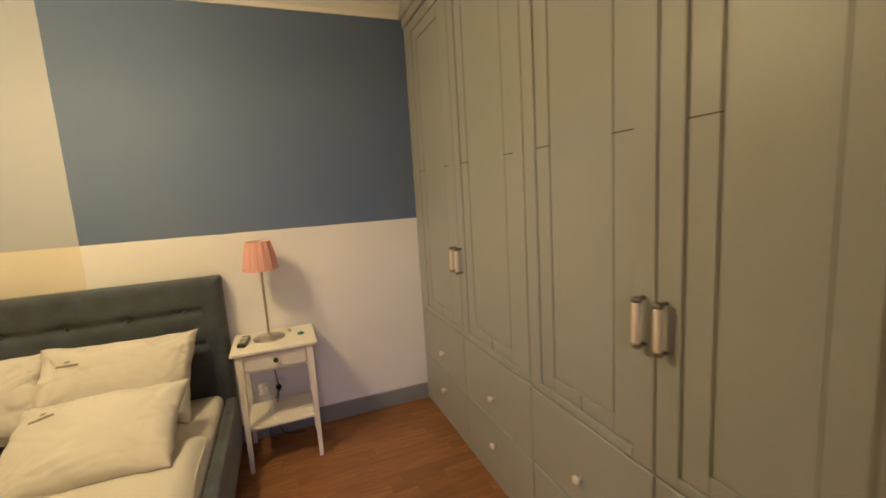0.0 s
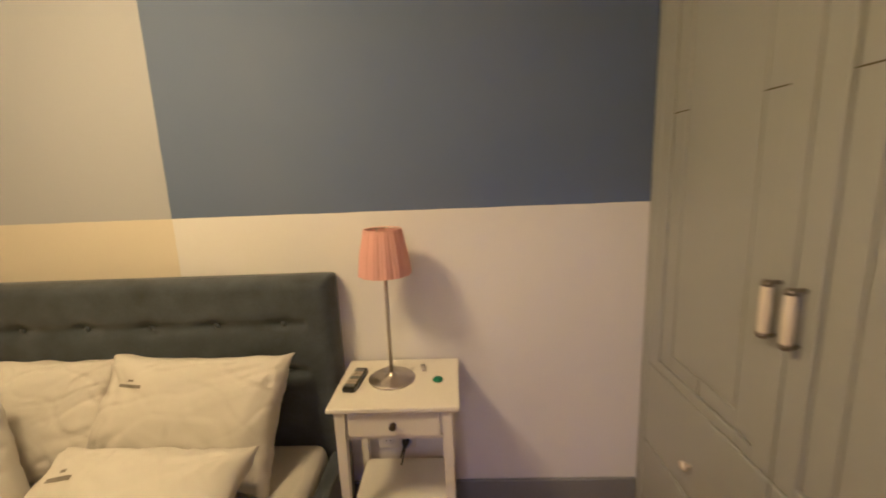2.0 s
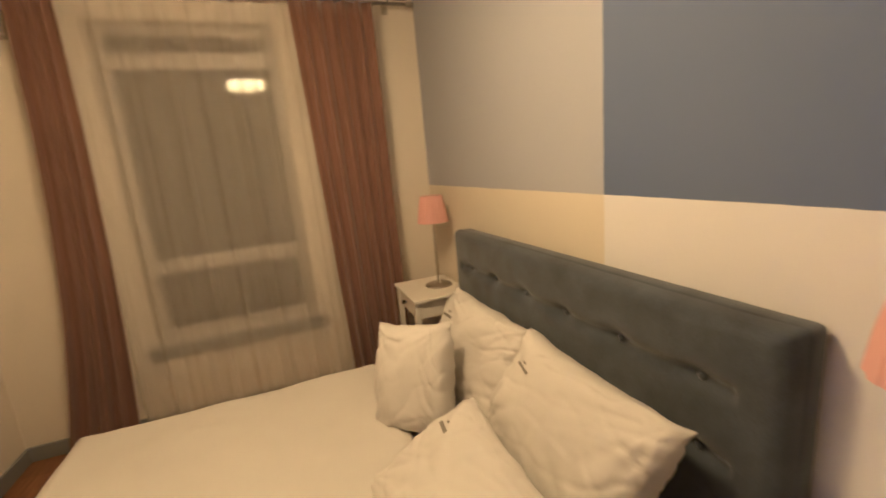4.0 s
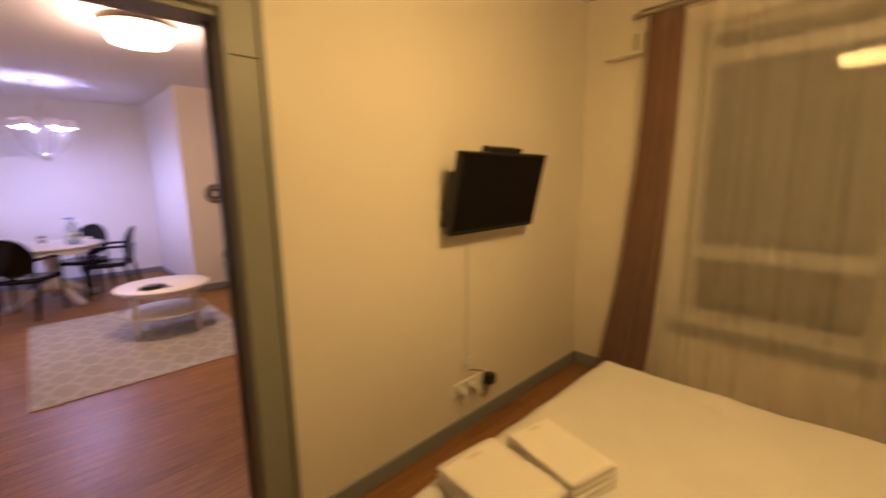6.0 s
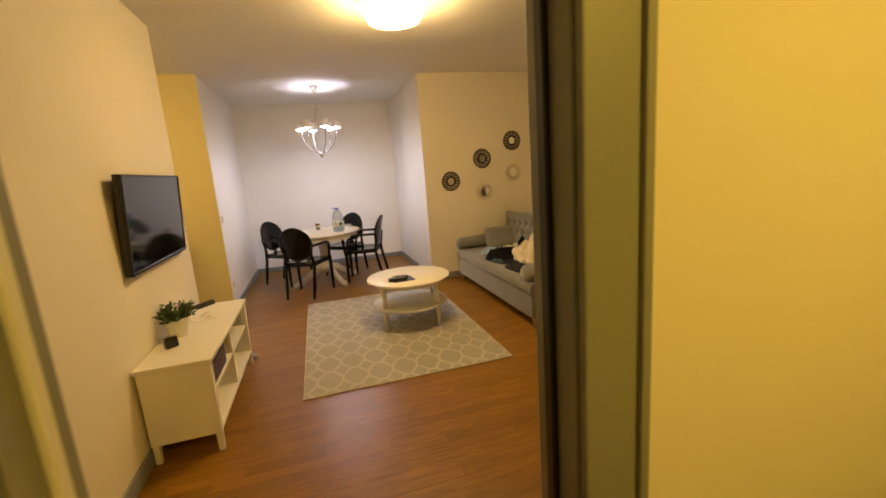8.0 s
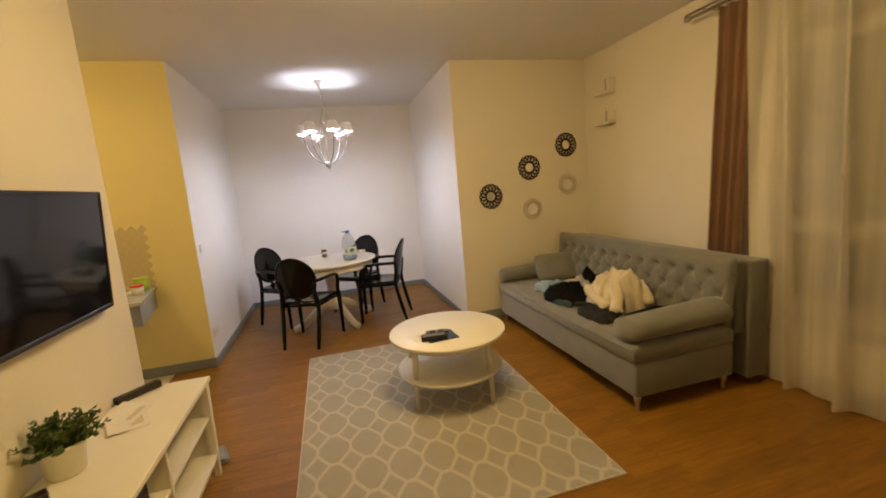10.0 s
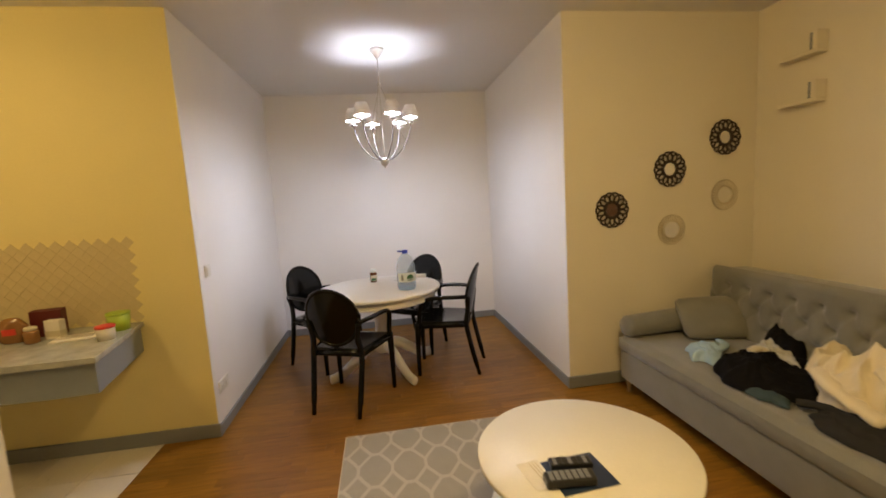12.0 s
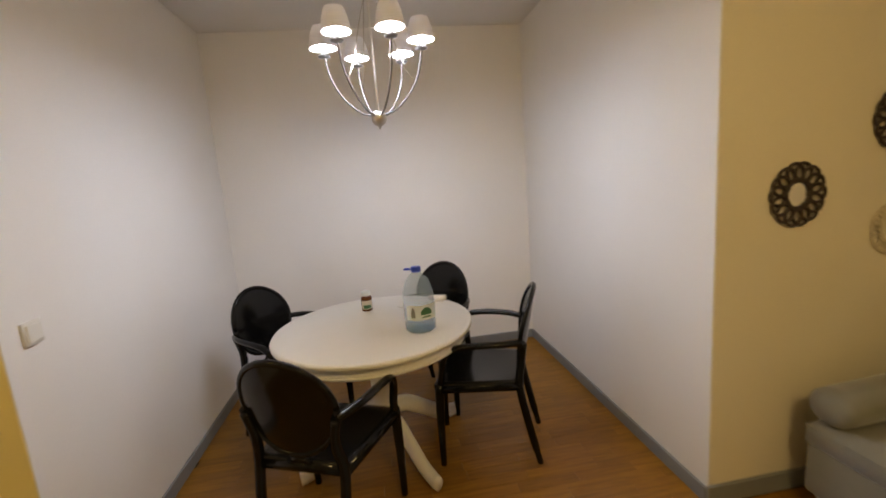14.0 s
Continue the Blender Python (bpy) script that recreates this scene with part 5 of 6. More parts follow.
for k, (px, py, rz, w_, l_) in enumerate(((1.17, -1.88, 25, 0.15, 0.21), (1.20, -1.95, -8, 0.14, 0.20))):
    d = thing("leaflet", (px, py, 0.5605 + k * 0.003), rz, "white paper leaflet lying on the unit", "leaflet", "leaflets on the unit")
    part("sheet", sheet(lambda u, v, w_=w_, l_=l_, k=k: ((u - 0.5) * w_, (v - 0.5) * l_, 0.001 + 0.010 * u * u * (1 + k)), 8, 8, 0.0012), M_PAPER, d)
    part("print", box(-w_ * 0.35, -w_ * 0.05, -l_ * 0.3, l_ * 0.3, 0.0026, 0.0034), M_PALEFRAME, d, "pale printed block")
d = thing("dark_case", (1.205, -1.335, 0.56), 38, "small dark brown case standing on the white unit", "case")
part("case_body", box(-0.034, 0.034, -0.020, 0.020, 0.0, 0.048, 0.005, 2), M_DARKWOOD, d)
part("case_lid", box(-0.0345, 0.0345, -0.0205, 0.0205, 0.0485, 0.062, 0.004, 2), M_DARKWOOD, d)


def plant():
    p = thing("potted_plant", (1.23, -1.55, 0.56), 0, "bushy green plant in a white pot on the unit", "plant")
    pot = part("pot", lathe([(0, 0), (0.052, 0), (0.056, 0.004), (0.068, 0.105), (0.071, 0.108), (0.071, 0.116), (0.063, 0.116), (0.058, 0.10), (0, 0.10)], 36), M_WHITE, p, "white ceramic pot", True)
    part("soil", lathe(solid([(0.057, 0.095), (0.055, 0.102)]), 24), M_SOIL, p)
    rnd = random.Random(5)
    stems, leaves = None, bmesh.new()
    for i in range(46):
        a, el = rnd.uniform(0, 6.283), rnd.uniform(0.35, 1.45)
        ln = rnd.uniform(0.07, 0.13)
        d0 = Vector((math.cos(a) * math.cos(el), math.sin(a) * math.cos(el), math.sin(el)))
        base = Vector((0.03 * math.cos(a), 0.03 * math.sin(a), 0.10))
        tip = base + d0 * ln + Vector((0, 0, -0.015 * math.cos(el)))
        stems = tube([base, (base + tip) / 2 + Vector((0, 0, 0.01)), tip], [0.0016, 0.0013, 0.0008], 5, stems)
        for q in range(17):
            f = 0.3 + 0.7 * q / 16
            at = base.lerp(tip, f)
            b2 = rnd.uniform(0, 6.283)
            n = (d0 * 0.5 + Vector((math.cos(b2), math.sin(b2), rnd.uniform(-0.3, 0.7)))).normalized()
            sd = n.cross(Vector((rnd.uniform(-1, 1), rnd.uniform(-1, 1), 1))).normalized()
            L, W = rnd.uniform(0.016, 0.028), rnd.uniform(0.006, 0.010)
            up = n.cross(sd) * 0.004
            vs = [leaves.verts.new(v) for v in (at, at + n * L * 0.45 + sd * W + up, at + n * L, at + n * L * 0.45 - sd * W + up, at + n * L * 0.5 - up * 0.6)]
            for tri in ((0, 1, 4), (1, 2, 4), (2, 3, 4), (3, 0, 4)):
                leaves.faces.new([vs[t] for t in tri])
    part("stems", stems, M_GREENLEAF, p)
    tagged(part("leaves", leaves, M_GREENLEAF, p), kind="stuff")


plant()
d = thing("slipper", (1.0, -2.40, 0), 20, "small dark slipper on the floor by the unit", "slipper")
part("sole", sheet(lambda u, v: ((u - 0.5) * 0.09 * (1 - 0.25 * abs(2 * v - 1) ** 2), (v - 0.5) * 0.2, 0.012 + 0.004 * v), 8, 14, 0.010), M_BASE, d, "", True)
part("upper", sheet(lambda u, v: ((u - 0.5) * 0.088, 0.0 + v * 0.095, 0.016 + 0.045 * math.sin(math.pi * u) * (1 - 0.6 * v)), 14, 8, 0.004), M_BASE, d, "", True)


# desk and chair beside the window
def desk():
    t = thing("desk", (-1.44, 0.31, 0), 0, "white desk against the wall beside the door", "desk")
    part("desktop", box(-0.56, 0.56, -0.27, 0.27, 0.72, 0.75, 0.005, 2), M_WHITE, t)
    part("apron", box(-0.52, 0.52, -0.24, 0.25, 0.63, 0.719, 0.003, 1), M_WHITE, t)
    for sx in (-0.52, 0.52):
        for sy in (-0.235, 0.235):
            part("leg", box(sx - 0.024, sx + 0.024, sy - 0.024, sy + 0.024, 0, 0.63, 0.003, 1), M_WHITE, t)


desk()


def bentwood_chair():
    c_ = thing("wooden_chair", (-1.42, -0.02, 0), 4, "dark glossy wooden chair with curved back at the desk", "chair")
    part("seat", box(-0.21, 0.21, -0.19, 0.21, 0.435, 0.465, 0.012, 3), M_DARKWOOD, c_, "", True)
    rail = curve_pts([(-0.235, -0.12, 0.775), (-0.20, -0.235, 0.80), (0.0, -0.275, 0.81), (0.20, -0.235, 0.80), (0.235, -0.12, 0.775)], 10)
    b = bmesh.new()
    rows_ = []
    for p_ in rail:
        o = Vector((p_.x, p_.y, 0)).normalized() * 0.011
        rows_.append([b.verts.new(v) for v in (p_ + o + Vector((0, 0, -0.04)), p_ + o * 1.5 + Vector((0, 0, 0.0)), p_ + o + Vector((0, 0, 0.04)), p_ - o + Vector((0, 0, 0.04)), p_ - o + Vector((0, 0, -0.04)))])
    for p_, q_ in zip(rows_, rows_[1:]):
        for k_ in range(5):
            b.faces.new((p_[k_], p_[(k_ + 1) % 5], q_[(k_ + 1) % 5], q_[k_]))
    b.faces.new(rows_[0][::-1]), b.faces.new(rows_[-1])
    part("back_rail", b, M_DARKWOOD, c_, "curved top rail", True)
    for x in (-0.19, 0.19):
        part("back_post", tube(curve_pts([(x * 0.9, -0.22, 0.0), (x * 0.95, -0.18, 0.40), (x, -0.205, 0.62), (x, -0.235, 0.78)], 6), 0.017, 10), M_DARKWOOD, c_, "", True)
        part("leg", tube([(x, 0.18, 0.0), (x * 0.95, 0.175, 0.44)], [0.014, 0.02], 10), M_DARKWOOD, c_, "", True)
    for x in (-0.07, 0.07):
        part("splat", tube(curve_pts([(x, -0.175, 0.46), (x * 0.8, -0.215, 0.62), (x, -0.262, 0.79)], 6), 0.014, 8, None, 0.6), M_DARKWOOD, c_, "", True)
    part("cross_rail", tube(curve_pts([(-0.19, -0.205, 0.60), (0, -0.245, 0.605), (0.19, -0.205, 0.60)], 6), 0.011, 8), M_DARKWOOD, c_, "", True)


bentwood_chair()


# ---- dining niche ----
def dining_table():
    t = thing("dining_table", (0.275, -4.772, 0), 0, "round white pedestal dining table", "dining table")
    part("tabletop", lathe(solid([(0.523, 0.712), (0.534, 0.718), (0.536, 0.728), (0.530, 0.738), (0.523, 0.740)]), 96), M_TABLE, t, "", True)
    part("apron", lathe([(0.47, 0.645), (0.485, 0.645), (0.488, 0.652), (0.488, 0.712), (0.47, 0.712), (0.47, 0.645)], 96), M_TABLE, t, "", True)
    part("apron_moulding", ring_bar((0, 0, 0.655), 0.488, 0.006, "z", 96, 8), M_TABLE, t, "", True)
    part("pedestal", lathe(solid([(0.06, 0.16), (0.075, 0.18), (0.085, 0.24), (0.07, 0.30), (0.05, 0.34), (0.058, 0.36), (0.052, 0.38), (0.06, 0.50), (0.09, 0.60), (0.12, 0.64), (0.30, 0.645), (0.30, 0.66)]), 40), M_TABLE, t, "", True)
    for k in range(4):
        a = radians(26 + 93 * k if k < 2 else 26 + 90 * k)
        c, s = math.cos(a), math.sin(a)
        ctrl = [(0.03, 0.22), (0.14, 0.215), (0.26, 0.14), (0.37, 0.068), (0.455, 0.042), (0.49, 0.040)]
        pts = curve_pts([(r_ * c, r_ * s, z_) for r_, z_ in ctrl], 6)
        n = len(pts)
        part("foot", tube(pts, [0.034 - 0.008 * i / (n - 1) for i in range(n)], 14, None, 1.5), M_TABLE, t, "", True)


dining_table()


def ghost_chair():
    c_ = thing("armchair", (0, 0, 0), 0, "glossy black moulded armchair with oval back", "chair", "black chairs round the dining table")

    def seat(u, v):
        a, q = 2 * u - 1, v
        w_ = 0.195 + 0.055 * q
        return (a * w_, -0.20 + 0.43 * q, 0.462 - 0.012 * (1 - a * a) * math.sin(math.pi * q) - (0.012 * max(0, (q - 0.9) / 0.1) ** 2))
    bm = sheet(seat, 18, 16, 0.028)
    part("seat", bm, M_GHOST, c_, "", True)
    b = bmesh.new()
    def skirt(u):
        return [(-0.19, -0.19), (-0.235, 0.21), (0.235, 0.21), (0.19, -0.19), (-0.19, -0.19)][u]
    for i in range(4):
        p_, q_ = skirt(i), skirt(i + 1)
        b = tube([(p_[0], p_[1], 0.432), (q_[0], q_[1], 0.428)], 0.022, 8, b, 1.2)
    part("seat_rail", b, M_GHOST, c_, "", True)

    def oval(s_):
        def fn(u, v):
            a, rr = 2 * math.pi * u, v
            x, z = 0.2 * rr * math.cos(a), 0.203 * rr * math.sin(a)
            y = -0.252 - 0.19 * z + 0.9 * x * x + s_ * 0.009 * (1 - 0.4 * rr ** 6)
            return (x, y, 0.698 + z)
        return fn
    bm = sheet(oval(1), 48, 8)
    sheet(oval(-1), 48, 8, 0, bm)
    bmesh.ops.remove_doubles(bm, verts=bm.verts, dist=0.0008)
    bk = part("backrest", bm, M_GHOST, c_, "glossy oval back panel", True)
    rim = [(0.2 * math.cos(a), -0.252 - 0.19 * 0.203 * math.sin(a) + 0.9 * (0.2 * math.cos(a)) ** 2, 0.698 + 0.203 * math.sin(a)) for a in [2 * math.pi * i / 48 for i in range(49)]]
    part("back_rim", tube(rim, 0.013, 8), M_GHOST, bk, "", True)
    for s_ in (-1, 1):
        part("back_leg", tube(curve_pts([(s_ * 0.178, -0.285, 0.0), (s_ * 0.186, -0.235, 0.22), (s_ * 0.19, -0.198, 0.43), (s_ * 0.175, -0.212, 0.55), (s_ * 0.196, -0.225, 0.66)], 7), [0.016] * 3 + [0.021] * 19 + [0.02] * 7, 10), M_GHOST, c_, "", True)
        part("front_leg", tube(curve_pts([(s_ * 0.236, 0.215, 0.0), (s_ * 0.236, 0.212, 0.25), (s_ * 0.232, 0.205, 0.455)], 6), [0.016 + 0.011 * i / 12 for i in range(13)], 10), M_GHOST, c_, "", True)
        part("arm", tube(curve_pts([(s_ * 0.20, -0.222, 0.665), (s_ * 0.245, -0.12, 0.672), (s_ * 0.265, 0.02, 0.672), (s_ * 0.268, 0.115, 0.655), (s_ * 0.258, 0.165, 0.60), (s_ * 0.238, 0.19, 0.50), (s_ * 0.234, 0.198, 0.44)], 7), 0.0195, 10, None, 0.85), M_GHOST, c_, "curved arm", True)
    part("back_stay", tube([(-0.05, -0.196, 0.45), (0.0, -0.206, 0.475), (0.05, -0.196, 0.45)], 0.012, 8), M_GHOST, c_, "", True)
    return c_


chair = ghost_chair()
chair.matrix_basis = pose(0.505, -4.265, 0, 0, 0, 156)
copy_thing(chair, pose(-0.30, -4.675, 0, 0, 0, -110))
copy_thing(chair, pose(0.80, -5.09, 0, 0, 0, 53))
copy_thing(chair, pose(-0.05, -5.20, 0, 0, 0, -40))


def water_bottle():
    b_ = thing("water_bottle", (0.035, -4.58, 0.74), 20, "large clear plastic water bottle with blue cap", "bottle")
    prof_ = [(0.0, 0.004), (0.066, 0.0), (0.077, 0.012), (0.079, 0.05), (0.075, 0.06), (0.079, 0.07), (0.079, 0.15), (0.076, 0.16), (0.079, 0.17), (0.077, 0.20), (0.06, 0.255), (0.032, 0.29), (0.021, 0.30), (0.021, 0.315)]
    inner = [(max(0, r_ - 0.0015), z_ + 0.0015) for r_, z_ in prof_[::-1]]
    part("bottle_body", lathe(prof_ + inner, 40), M_WATER, b_, "", True)
    part("water", lathe(solid([(0.058, 0.004), (0.067, 0.014), (0.068, 0.048)]), 40), M_LIQUID, b_, "", True)
    cap = part("cap", lathe(solid([(0.025, 0.302), (0.025, 0.325), (0.022, 0.328)]), 24), M_BLUECAP, b_, "blue screw cap", True)
    part("handle", tube(curve_pts([(0.022, 0.0, 0.318), (0.055, 0.012, 0.328), (0.062, 0.0, 0.322), (0.055, -0.012, 0.318), (0.022, -0.004, 0.314)], 6), 0.0035, 8), M_BLUECAP, cap, "", True)
    def lab(u, v):
        a = radians(15 + 150 * u)
        return (0.0805 * math.cos(a), 0.0805 * math.sin(a), 0.072 + 0.075 * v)
    lb = part("label", sheet(lab, 24, 4), M_LABEL, b_, "pale printed paper label", True)
    def mark(a0, a1, z0_, z1_):
        return sheet(lambda u, v: (0.0812 * math.cos(radians(a0 + (a1 - a0) * u)), 0.0812 * math.sin(radians(a0 + (a1 - a0) * u)), z0_ + (z1_ - z0_) * v * math.sin(math.pi * (0.15 + 0.7 * u))), 10, 4)
    part("print", mark(70, 112, 0.098, 0.136), M_LABELGREEN, lb, "green picture on label")
    part("print", mark(72, 110, 0.084, 0.092), M_LABELGREEN, lb, "dark line of print")
    part("print", mark(35, 50, 0.085, 0.14), M_BASE, lb, "grey marks on label")


water_bottle()
j = thing("vitamin_jar", (0.315, -5.03, 0.74), 15, "small brown jar with white cap on the table", "jar")
part("jar_body", lathe(solid([(0.029, 0), (0.032, 0.004), (0.032, 0.078), (0.029, 0.086), (0.023, 0.092)]), 28), M_BROWN, j, "", True)
part("label", sheet(lambda u, v: (0.0328 * math.cos(radians(20 + 130 * u)), 0.0328 * math.sin(radians(20 + 130 * u)), 0.014 + 0.052 * v), 12, 3), M_TUB, j, "pale paper label", True)
part("print", sheet(lambda u, v: (0.0334 * math.cos(radians(40 + 80 * u)), 0.0334 * math.sin(radians(40 + 80 * u)), 0.018 + 0.022 * v), 10, 3), M_LABELGREEN, j, "green printed band", True)
part("cap", lathe(solid([(0.026, 0.092), (0.027, 0.095), (0.027, 0.116), (0.024, 0.119)]), 28), M_LABEL, j, "white ribbed cap", True)
n = thing("napkin_roll", (-0.12, -5.06, 0.74), 65, "small rolled white napkin on the table", "napkin")
part("roll", tube([(0, -0.055, 0.018), (0, 0.055, 0.018)], 0.018, 16, None, 0.95), M_PAPER, n, "", True)
part("flap", sheet(lambda u, v: (0.016 + u * 0.02, -0.05 + v * 0.1, 0.002 + 0.004 * (1 - u)), 4, 8, 0.0012), M_PAPER, n)
n = thing("spoon", (0.10, -4.96, 0.74), 30, "small steel spoon on the dining table", "spoon")
part("handle", tube([(0, -0.06, 0.003), (0, 0.04, 0.006)], [0.003, 0.0025], 8, None, 0.5), M_CHROME, n, "", True)
part("bowl", sheet(lambda u, v: (0.014 * (2 * u - 1) * math.sin(math.pi * (0.05 + 0.9 * v)), 0.04 + 0.04 * v, 0.003 + 0.005 * (2 * u - 1) ** 2), 8, 10, 0.001), M_CHROME, n, "", True)


def chandelier():
    l = thing("chandelier", (0.138, -4.665, 0), 0, "six-armed metal chandelier with small white shades, lit", "chandelier")
    part("canopy", lathe(solid([(0.008, 2.60), (0.014, 2.612), (0.030, 2.632), (0.036, 2.650), (0.052, 2.656), (0.056, 2.664), (0.056, H)]), 28), M_SOCKET, l, "", True)
    part("stem", lathe(solid([(0.005, 1.80), (0.005, 2.40), (0.012, 2.405), (0.012, 2.42), (0.004, 2.425), (0.004, 2.60)]), 12), M_SOCKET, l, "", True)
    part("hub", lathe(solid([(0.004, 1.748), (0.007, 1.756), (0.010, 1.762), (0.027, 1.772), (0.036, 1.788), (0.037, 1.804), (0.032, 1.822), (0.018, 1.832)]), 28), M_CHROME, l, "", True)
    for k in range(6):
        a = radians(50 + 60 * k)
        c, s = math.cos(a), math.sin(a)
        R = 0.232
        arm = part("arm", tube(curve_pts([(r_ * c, r_ * s, z_) for r_, z_ in ((0.025, 1.81), (0.09, 1.835), (0.165, 1.91), (0.212, 2.0), (R, 2.100))], 7), 0.0050, 8), M_ARM, l, "", True)
        part("cup", lathe(solid([(0.010, 2.093), (0.027, 2.098), (0.029, 2.103), (0.02, 2.107)]), 20, (R * c, R * s, 0)), M_ARM, arm, "", True)
        part("candle", lathe(solid([(0.0125, 2.107), (0.0125, 2.130)]), 14, (R * c, R * s, 0)), M_SOCKET, arm, "", True)
        part("bulb", lathe(solid([(0.010, 2.131), (0.015, 2.148), (0.020, 2.172), (0.015, 2.192)]), 16, (R * c, R * s, 0)), M_BULB, arm, "glowing cool white bulb", True)
        part("shade", lathe([(0.064, 2.136), (0.0645, 2.138), (0.056, 2.19), (0.042, 2.232), (0.026, 2.234), (0.026, 2.2325), (0.0405, 2.230), (0.0545, 2.19), (0.0625, 2.136), (0.064, 2.136)], 32, (R * c, R * s, 0)), M_SHADE, arm, "small white fabric shade", True)
        part("shade_holder", tube([(R * c, R * s, 2.192), ((R + 0.036) * c, (R + 0.036) * s, 2.231)], 0.0015, 6), M_CHROME, arm)
    for k in range(3):
        a, a2 = radians(50 + 120 * k), radians(110 + 120 * k)
        p0, p1 = Vector((0.19 * math.cos(a), 0.19 * math.sin(a), 1.95)), Vector((0.01 * math.cos(a2), 0.01 * math.sin(a2), 2.40))
        part("wire", tube(curve_pts([p0, p0.lerp(p1, 0.25) + Vector((0, 0, -0.03)), p0.lerp(p1, 0.6), p1], 6), 0.0022, 6), M_CHROME, l, "", True)


chandelier()

sw = thing("light_switch", (X_NL, -4.07, 1.09), 0, "white wall light switch in the dining niche", "switch")
part("plate", box(-0.010, 0, -0.04, 0.04, -0.04, 0.04, 0.004, 2), M_SOCKET, sw)
part("rocker", box(-0.016, -0.0095, -0.03, 0.03, -0.03, 0.03, 0.003, 2), M_SOCKET, sw)
socket_box((X_NL, -4.10, 0.30), "-x", 2, "white double wall socket low in the dining niche")


# ---- kitchen corner ----
# fill light out of view, added to brighten the kitchen wall and counter
flush_lamp("ceiling_lamp", (2.35, -2.75, H), 0.17, 0.14, 0.13, M_KITFILL, "unseen round warm light added to brighten the kitchen corner")


def prism(pts, z0, z1, bm=None, bevel=0.0):
    b = bmesh.new()
    lo = [b.verts.new((x, y, z0)) for x, y in pts]
    hi = [b.verts.new((x, y, z1)) for x, y in pts]
    n_ = len(pts)
    for i in range(n_):
        b.faces.new((lo[i], lo[(i + 1) % n_], hi[(i + 1) % n_], hi[i]))
    b.faces.new(lo[::-1]), b.faces.new(hi)
    if bevel:
        bmesh.ops.bevel(b, geom=b.edges[:], offset=bevel, segments=2, profile=0.5, affect="EDGES")
    return join(bm, b)


k = thing("kitchen_counter", (0, 0, 0), 0, "grey wall hung kitchen counter with chamfered corner", "counter")
part("worktop", prism([(1.725, -3.949), (1.70, -3.80), (1.60, -3.29), (1.80, -3.28), (3.29, -3.28), (3.29, -3.949)], 0.79, 0.82, None, 0.003), M_COUNTER, k)
part("fascia", prism([(1.745, -3.948), (1.725, -3.82), (1.625, -3.32), (1.81, -3.305), (3.28, -3.305), (3.28, -3.948)], 0.63, 0.789, None, 0.003), M_FASCIA, k, "blue grey front panel")
splash = thing("backsplash", (0, Y_KIT + 0.004, 0), 0, "cream backsplash of diamond shaped wall tiles", "tiles")
dm = bmesh.new()
hw_ = 0.0388
vs = [dm.verts.new(v) for v in ((-hw_, 0, 0), (0, 0, -hw_), (hw_, 0, 0), (0, 0, hw_))]
vt = [dm.verts.new(v) for v in ((-hw_ * 0.975, 0.002, 0), (0, 0.002, -hw_ * 0.975), (hw_ * 0.975, 0.002, 0), (0, 0.002, hw_ * 0.975))]
dm.faces.new(vs), dm.faces.new(vt[::-1])
for i in range(4):
    dm.faces.new((vs[i], vt[i], vt[(i + 1) % 4], vs[(i + 1) % 4]))
bmesh.ops.recalc_face_normals(dm, faces=dm.faces)
tile_mesh = bpy.data.meshes.new("diamond_tile")
dm.to_mesh(tile_mesh)
dm.free()
tile_mesh.materials.append(M_SPLASH)
for i in range(0, 12):
    for jj in range(13):
        o_ = new("diamond_tile", tile_mesh)
        o_.parent = splash
        o_.location = (1.752 + i * 0.078 + (0.039 if jj % 2 else 0.0) - 0.0, 0, 0.85 + jj * 0.039)


def tub(name, at, r_, h_, mat, lid, label, lidlabel):
    t = thing(name, at, 0, label, "tub")
    part("tub_body", lathe([(0, 0), (r_ * 0.88, 0), (r_, h_), (r_ * 0.96, h_), (r_ * 0.85, 0.004), (0, 0.004)], 32), mat, t, "", True)
    part("lid", lathe(solid([(r_ * 1.04, h_ + 0.0005), (r_ * 1.05, h_ + 0.004), (r_ * 1.03, h_ + 0.012), (r_ * 0.9, h_ + 0.014)]), 32), lid, t, lidlabel, True)


tub("plastic_tub", (1.73, -3.60, 0.82), 0.045, 0.066, M_TUB, M_RED, "white plastic tub with red lid on the counter", "red lid")
tub("plastic_tub", (1.775, -3.80, 0.82), 0.058, 0.092, M_LIME, M_LIME, "lime green plastic tub with lid on the counter", "green lid")
d = thing("cutlery_tray", (1.93, -3.68, 0.82), 12, "flat pale tray with cutlery on the counter", "tray")
part("tray", box(-0.12, 0.10, -0.06, 0.06, 0.0, 0.012, 0.004, 2), M_PAPER, d)
for q in range(4):
    part("cutlery", tube([(-0.09, -0.03 + q * 0.02, 0.015), (0.09, -0.04 + q * 0.025, 0.016)], [0.004, 0.003], 6, None, 0.5), M_CHROME, d)
d = thing("food_box", (2.15, -3.82, 0.82), 8, "maroon cardboard food box standing on the counter", "carton")
part("carton", box(-0.075, 0.075, -0.03, 0.03, 0, 0.15, 0.002, 1), M_MAROON, d)
part("flap", box(-0.074, 0.074, -0.029, 0.012, 0.1505, 0.153), M_MAROON, d)
d = thing("food_box", (2.07, -3.745, 0.82), -6, "small white and pink carton on the counter", "carton")
part("carton", box(-0.042, 0.042, -0.022, 0.022, 0, 0.105, 0.002, 1), M_PAPER, d)
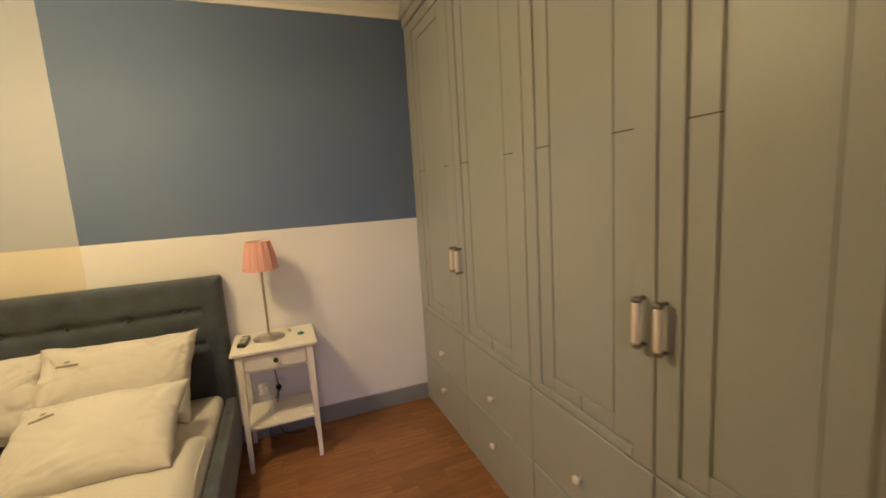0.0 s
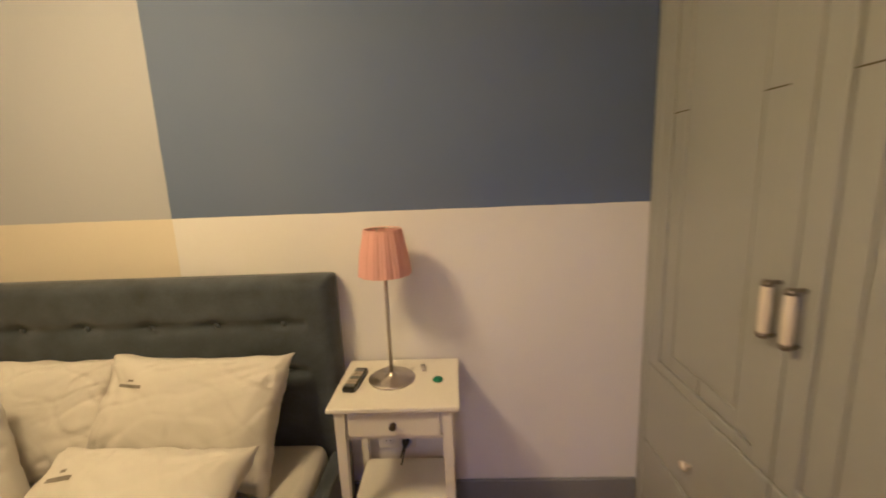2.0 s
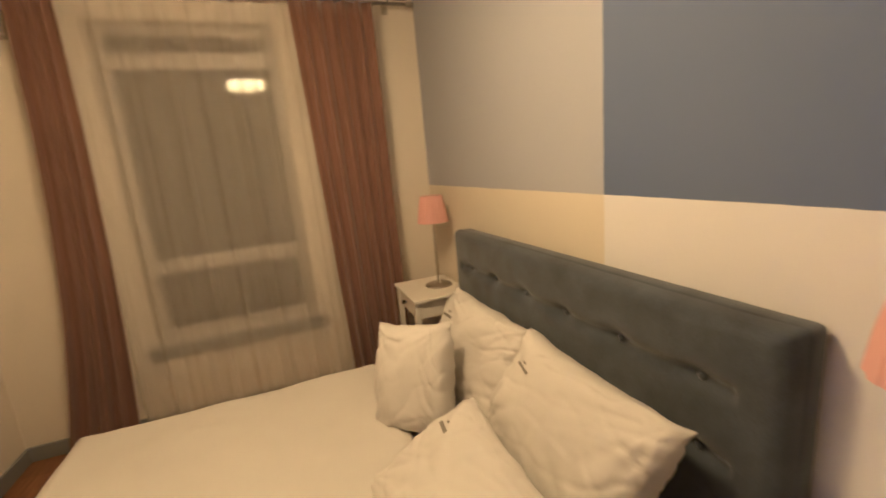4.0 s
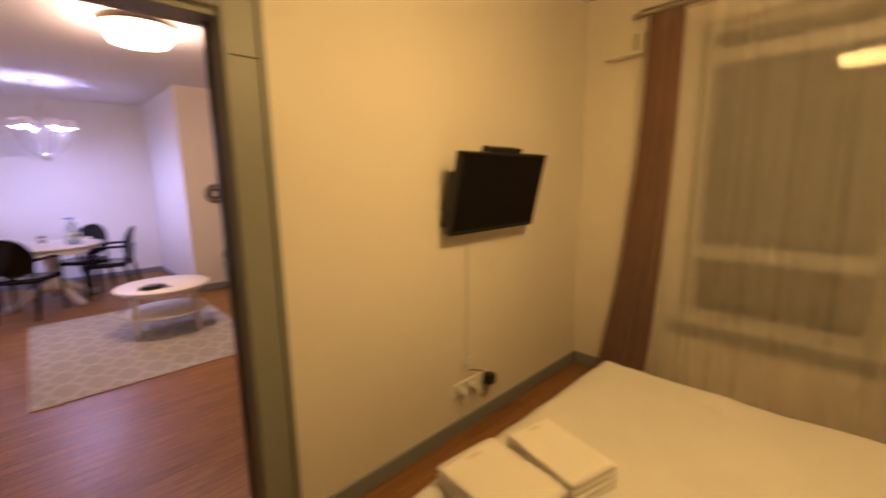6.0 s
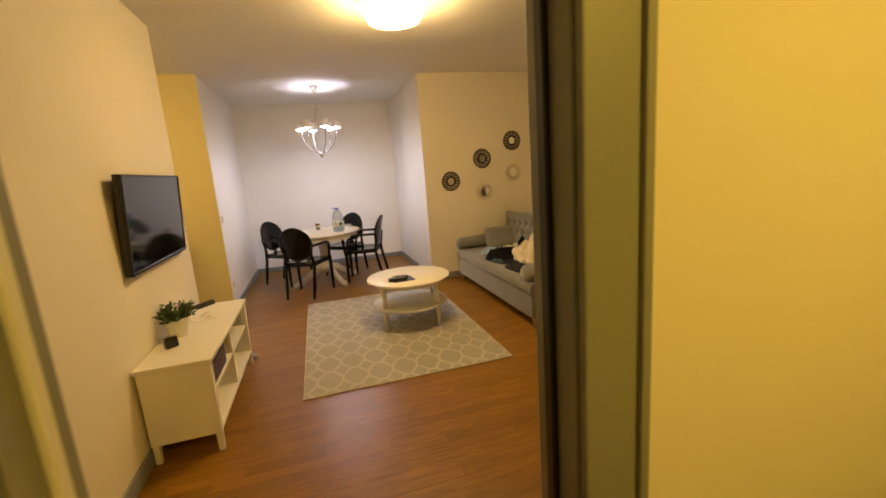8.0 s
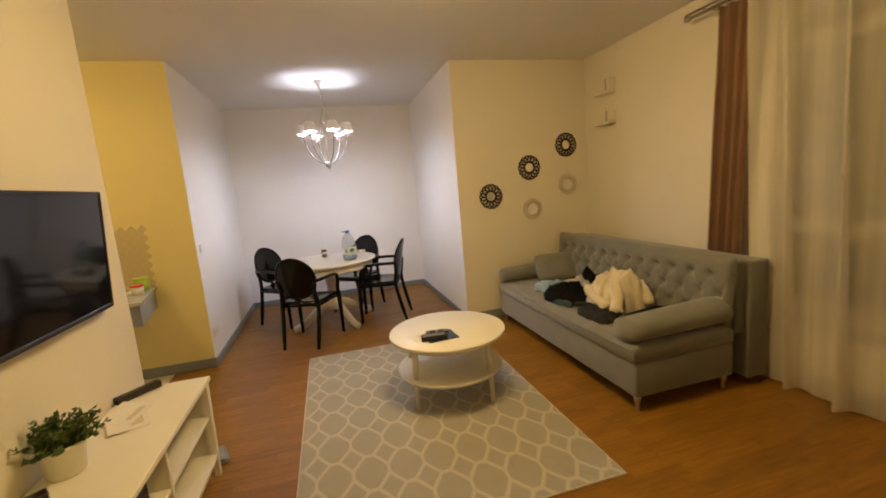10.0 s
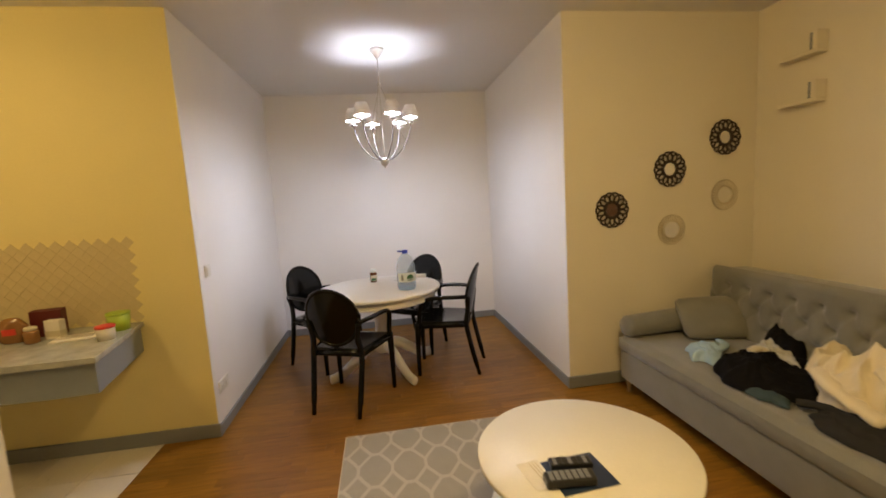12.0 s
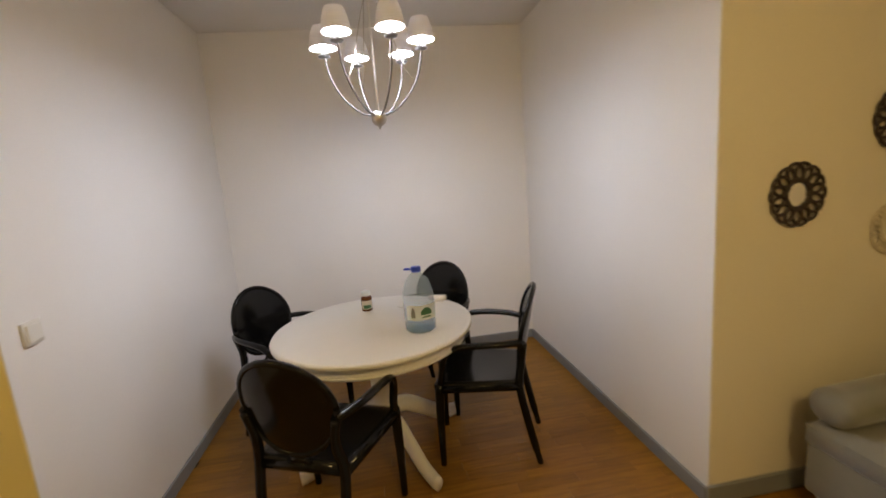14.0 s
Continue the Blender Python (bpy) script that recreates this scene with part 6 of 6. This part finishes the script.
part("band", box(-0.0425, 0.0425, -0.0225, 0.0225, 0.012, 0.045), M_PALEFRAME, d, "pale printed band")
j = thing("honey_jar", (2.145, -3.68, 0.82), 0, "amber glass jar with pale lid on the counter", "jar")
part("jar_body", lathe(solid([(0.030, 0), (0.034, 0.004), (0.034, 0.062), (0.026, 0.072)]), 28), M_AMBER, j, "", True)
part("lid", lathe(solid([(0.028, 0.0725), (0.029, 0.075), (0.029, 0.088), (0.026, 0.090)]), 28), M_PALEFRAME, j, "pale screw lid", True)
d = thing("snack_bag", (2.26, -3.72, 0.82), 10, "crumpled orange brown snack bag on the counter", "bag")
def bag(u, v):
    a = 2 * math.pi * u
    k_ = math.sin(math.pi * min(1, 0.12 + 0.88 * v)) ** 0.6 if v < 1 else 0.0
    q_ = 1 + 0.18 * nz(math.cos(a) * 2, math.sin(a) * 2, v * 4)
    return (0.07 * q_ * (0.35 + 0.65 * k_) * math.cos(a), 0.035 * q_ * k_ * math.sin(a), 0.14 * v)
bm = sheet(bag, 36, 16)
bmesh.ops.remove_doubles(bm, verts=bm.verts, dist=0.0005)
bmesh.ops.holes_fill(bm, edges=bm.edges, sides=0)
part("wrapper", bm, M_AMBER, d, "", True)
part("print", box(-0.03, 0.03, 0.0365, 0.038, 0.05, 0.085), M_RED, d, "red printed block")


# ---- floor pieces ----
floor = tagged(thing("floor", (0, 0, 0), 0, "reddish brown oak parquet planks laid across the rooms", "floor"), kind="structure")
strip_meshes = {}
WIDTH = 0.0695


def strip_shape(length, x=0.0, y=0.0):
    """One parquet strip with eased edges: its corners and faces."""
    g_, c_ = 0.0003, 0.0006
    l2, w2 = length / 2 - g_, WIDTH / 2 - g_
    vs_ = [(x + sx * (l2 - e), y + sy * (w2 - e), z) for e, z in ((0, -0.013), (0, -c_), (c_, 0)) for sx, sy in ((-1, -1), (1, -1), (1, 1), (-1, 1))]
    fs = [(8, 9, 10, 11), (3, 2, 1, 0)]
    for i in range(4):
        j_ = (i + 1) % 4
        fs += [(i, j_, j_ + 4, i + 4), (i + 4, j_ + 4, j_ + 8, i + 8)]
    return vs_, fs


def strip_mesh(length):
    key = round(length, 3)
    if key not in strip_meshes:
        me = bpy.data.meshes.new("plank")
        me.from_pydata(*(lambda q: (q[0], [], q[1]))(strip_shape(length)))
        me.materials.append(M_FLOOR)
        strip_meshes[key] = me
    return strip_meshes[key]


rnd = random.Random(11)
strips = []
y = Y_BACK
while y < Y_HEAD:
    xa, xb = (X_NR, X_NL) if y + WIDTH < Y_SOUTH + 0.05 else (XW, 1.705 if y < -2.40 else (XE if y < Y_MID0 else 1.1))
    x = xa - rnd.uniform(0.0, 0.4)
    while x < xb:
        ln = rnd.choice((0.30, 0.36, 0.42, 0.48, 0.54))
        p0, p1 = max(x, xa), min(x + ln, xb)
        x += ln
        if p1 - p0 > 0.03:
            strips.append((round(p1 - p0, 2) if p1 - p0 == ln else p1 - p0, (p0 + p1) / 2, y + WIDTH / 2))
    y += WIDTH
# single strips along the way through the living room and in the niche; the rest in one field
walkway = [q for q in strips if -5.4 < q[2] < 0.5 and not (-1.03 < q[1] < 0.53 and -3.70 < q[2] < -1.42)]
walkway = sorted(walkway, key=lambda q: abs(q[1] - 0.25))[:300]
single = set(walkway)
for ln, x, y in walkway:
    o_ = new("plank", strip_mesh(ln))
    o_.parent = floor
    o_.location = (x, y, 0)
fv, ff = [], []
for q in strips:
    if q not in single:
        vs_, fs = strip_shape(*q)
        ff += [tuple(k + len(fv) for k in f) for f in fs]
        fv += vs_
me = bpy.data.meshes.new("planks")
me.from_pydata(fv, [], ff)
me.materials.append(M_FLOOR_FAR)
rest = new("planks", me)
rest.parent = floor
tagged(rest, kind="stuff")
kfloor = tagged(thing("floor_tiles", (0, 0, 0), 0, "pale cream square kitchen floor tiles", "floor"), kind="structure")
ft = box(-0.148, 0.148, -0.148, 0.148, -0.013, 0.0, 0.0015, 1)
tm = bpy.data.meshes.new("floor_tile")
ft.to_mesh(tm)
ft.free()
tm.materials.append(M_TILE)
for i in range(6):
    for jj in range(10):
        o_ = new("floor_tile", tm)
        o_.parent = kfloor
        o_.location = (1.705 + 0.15 + i * 0.3, Y_KIT + 0.155 + jj * 0.3, 0)
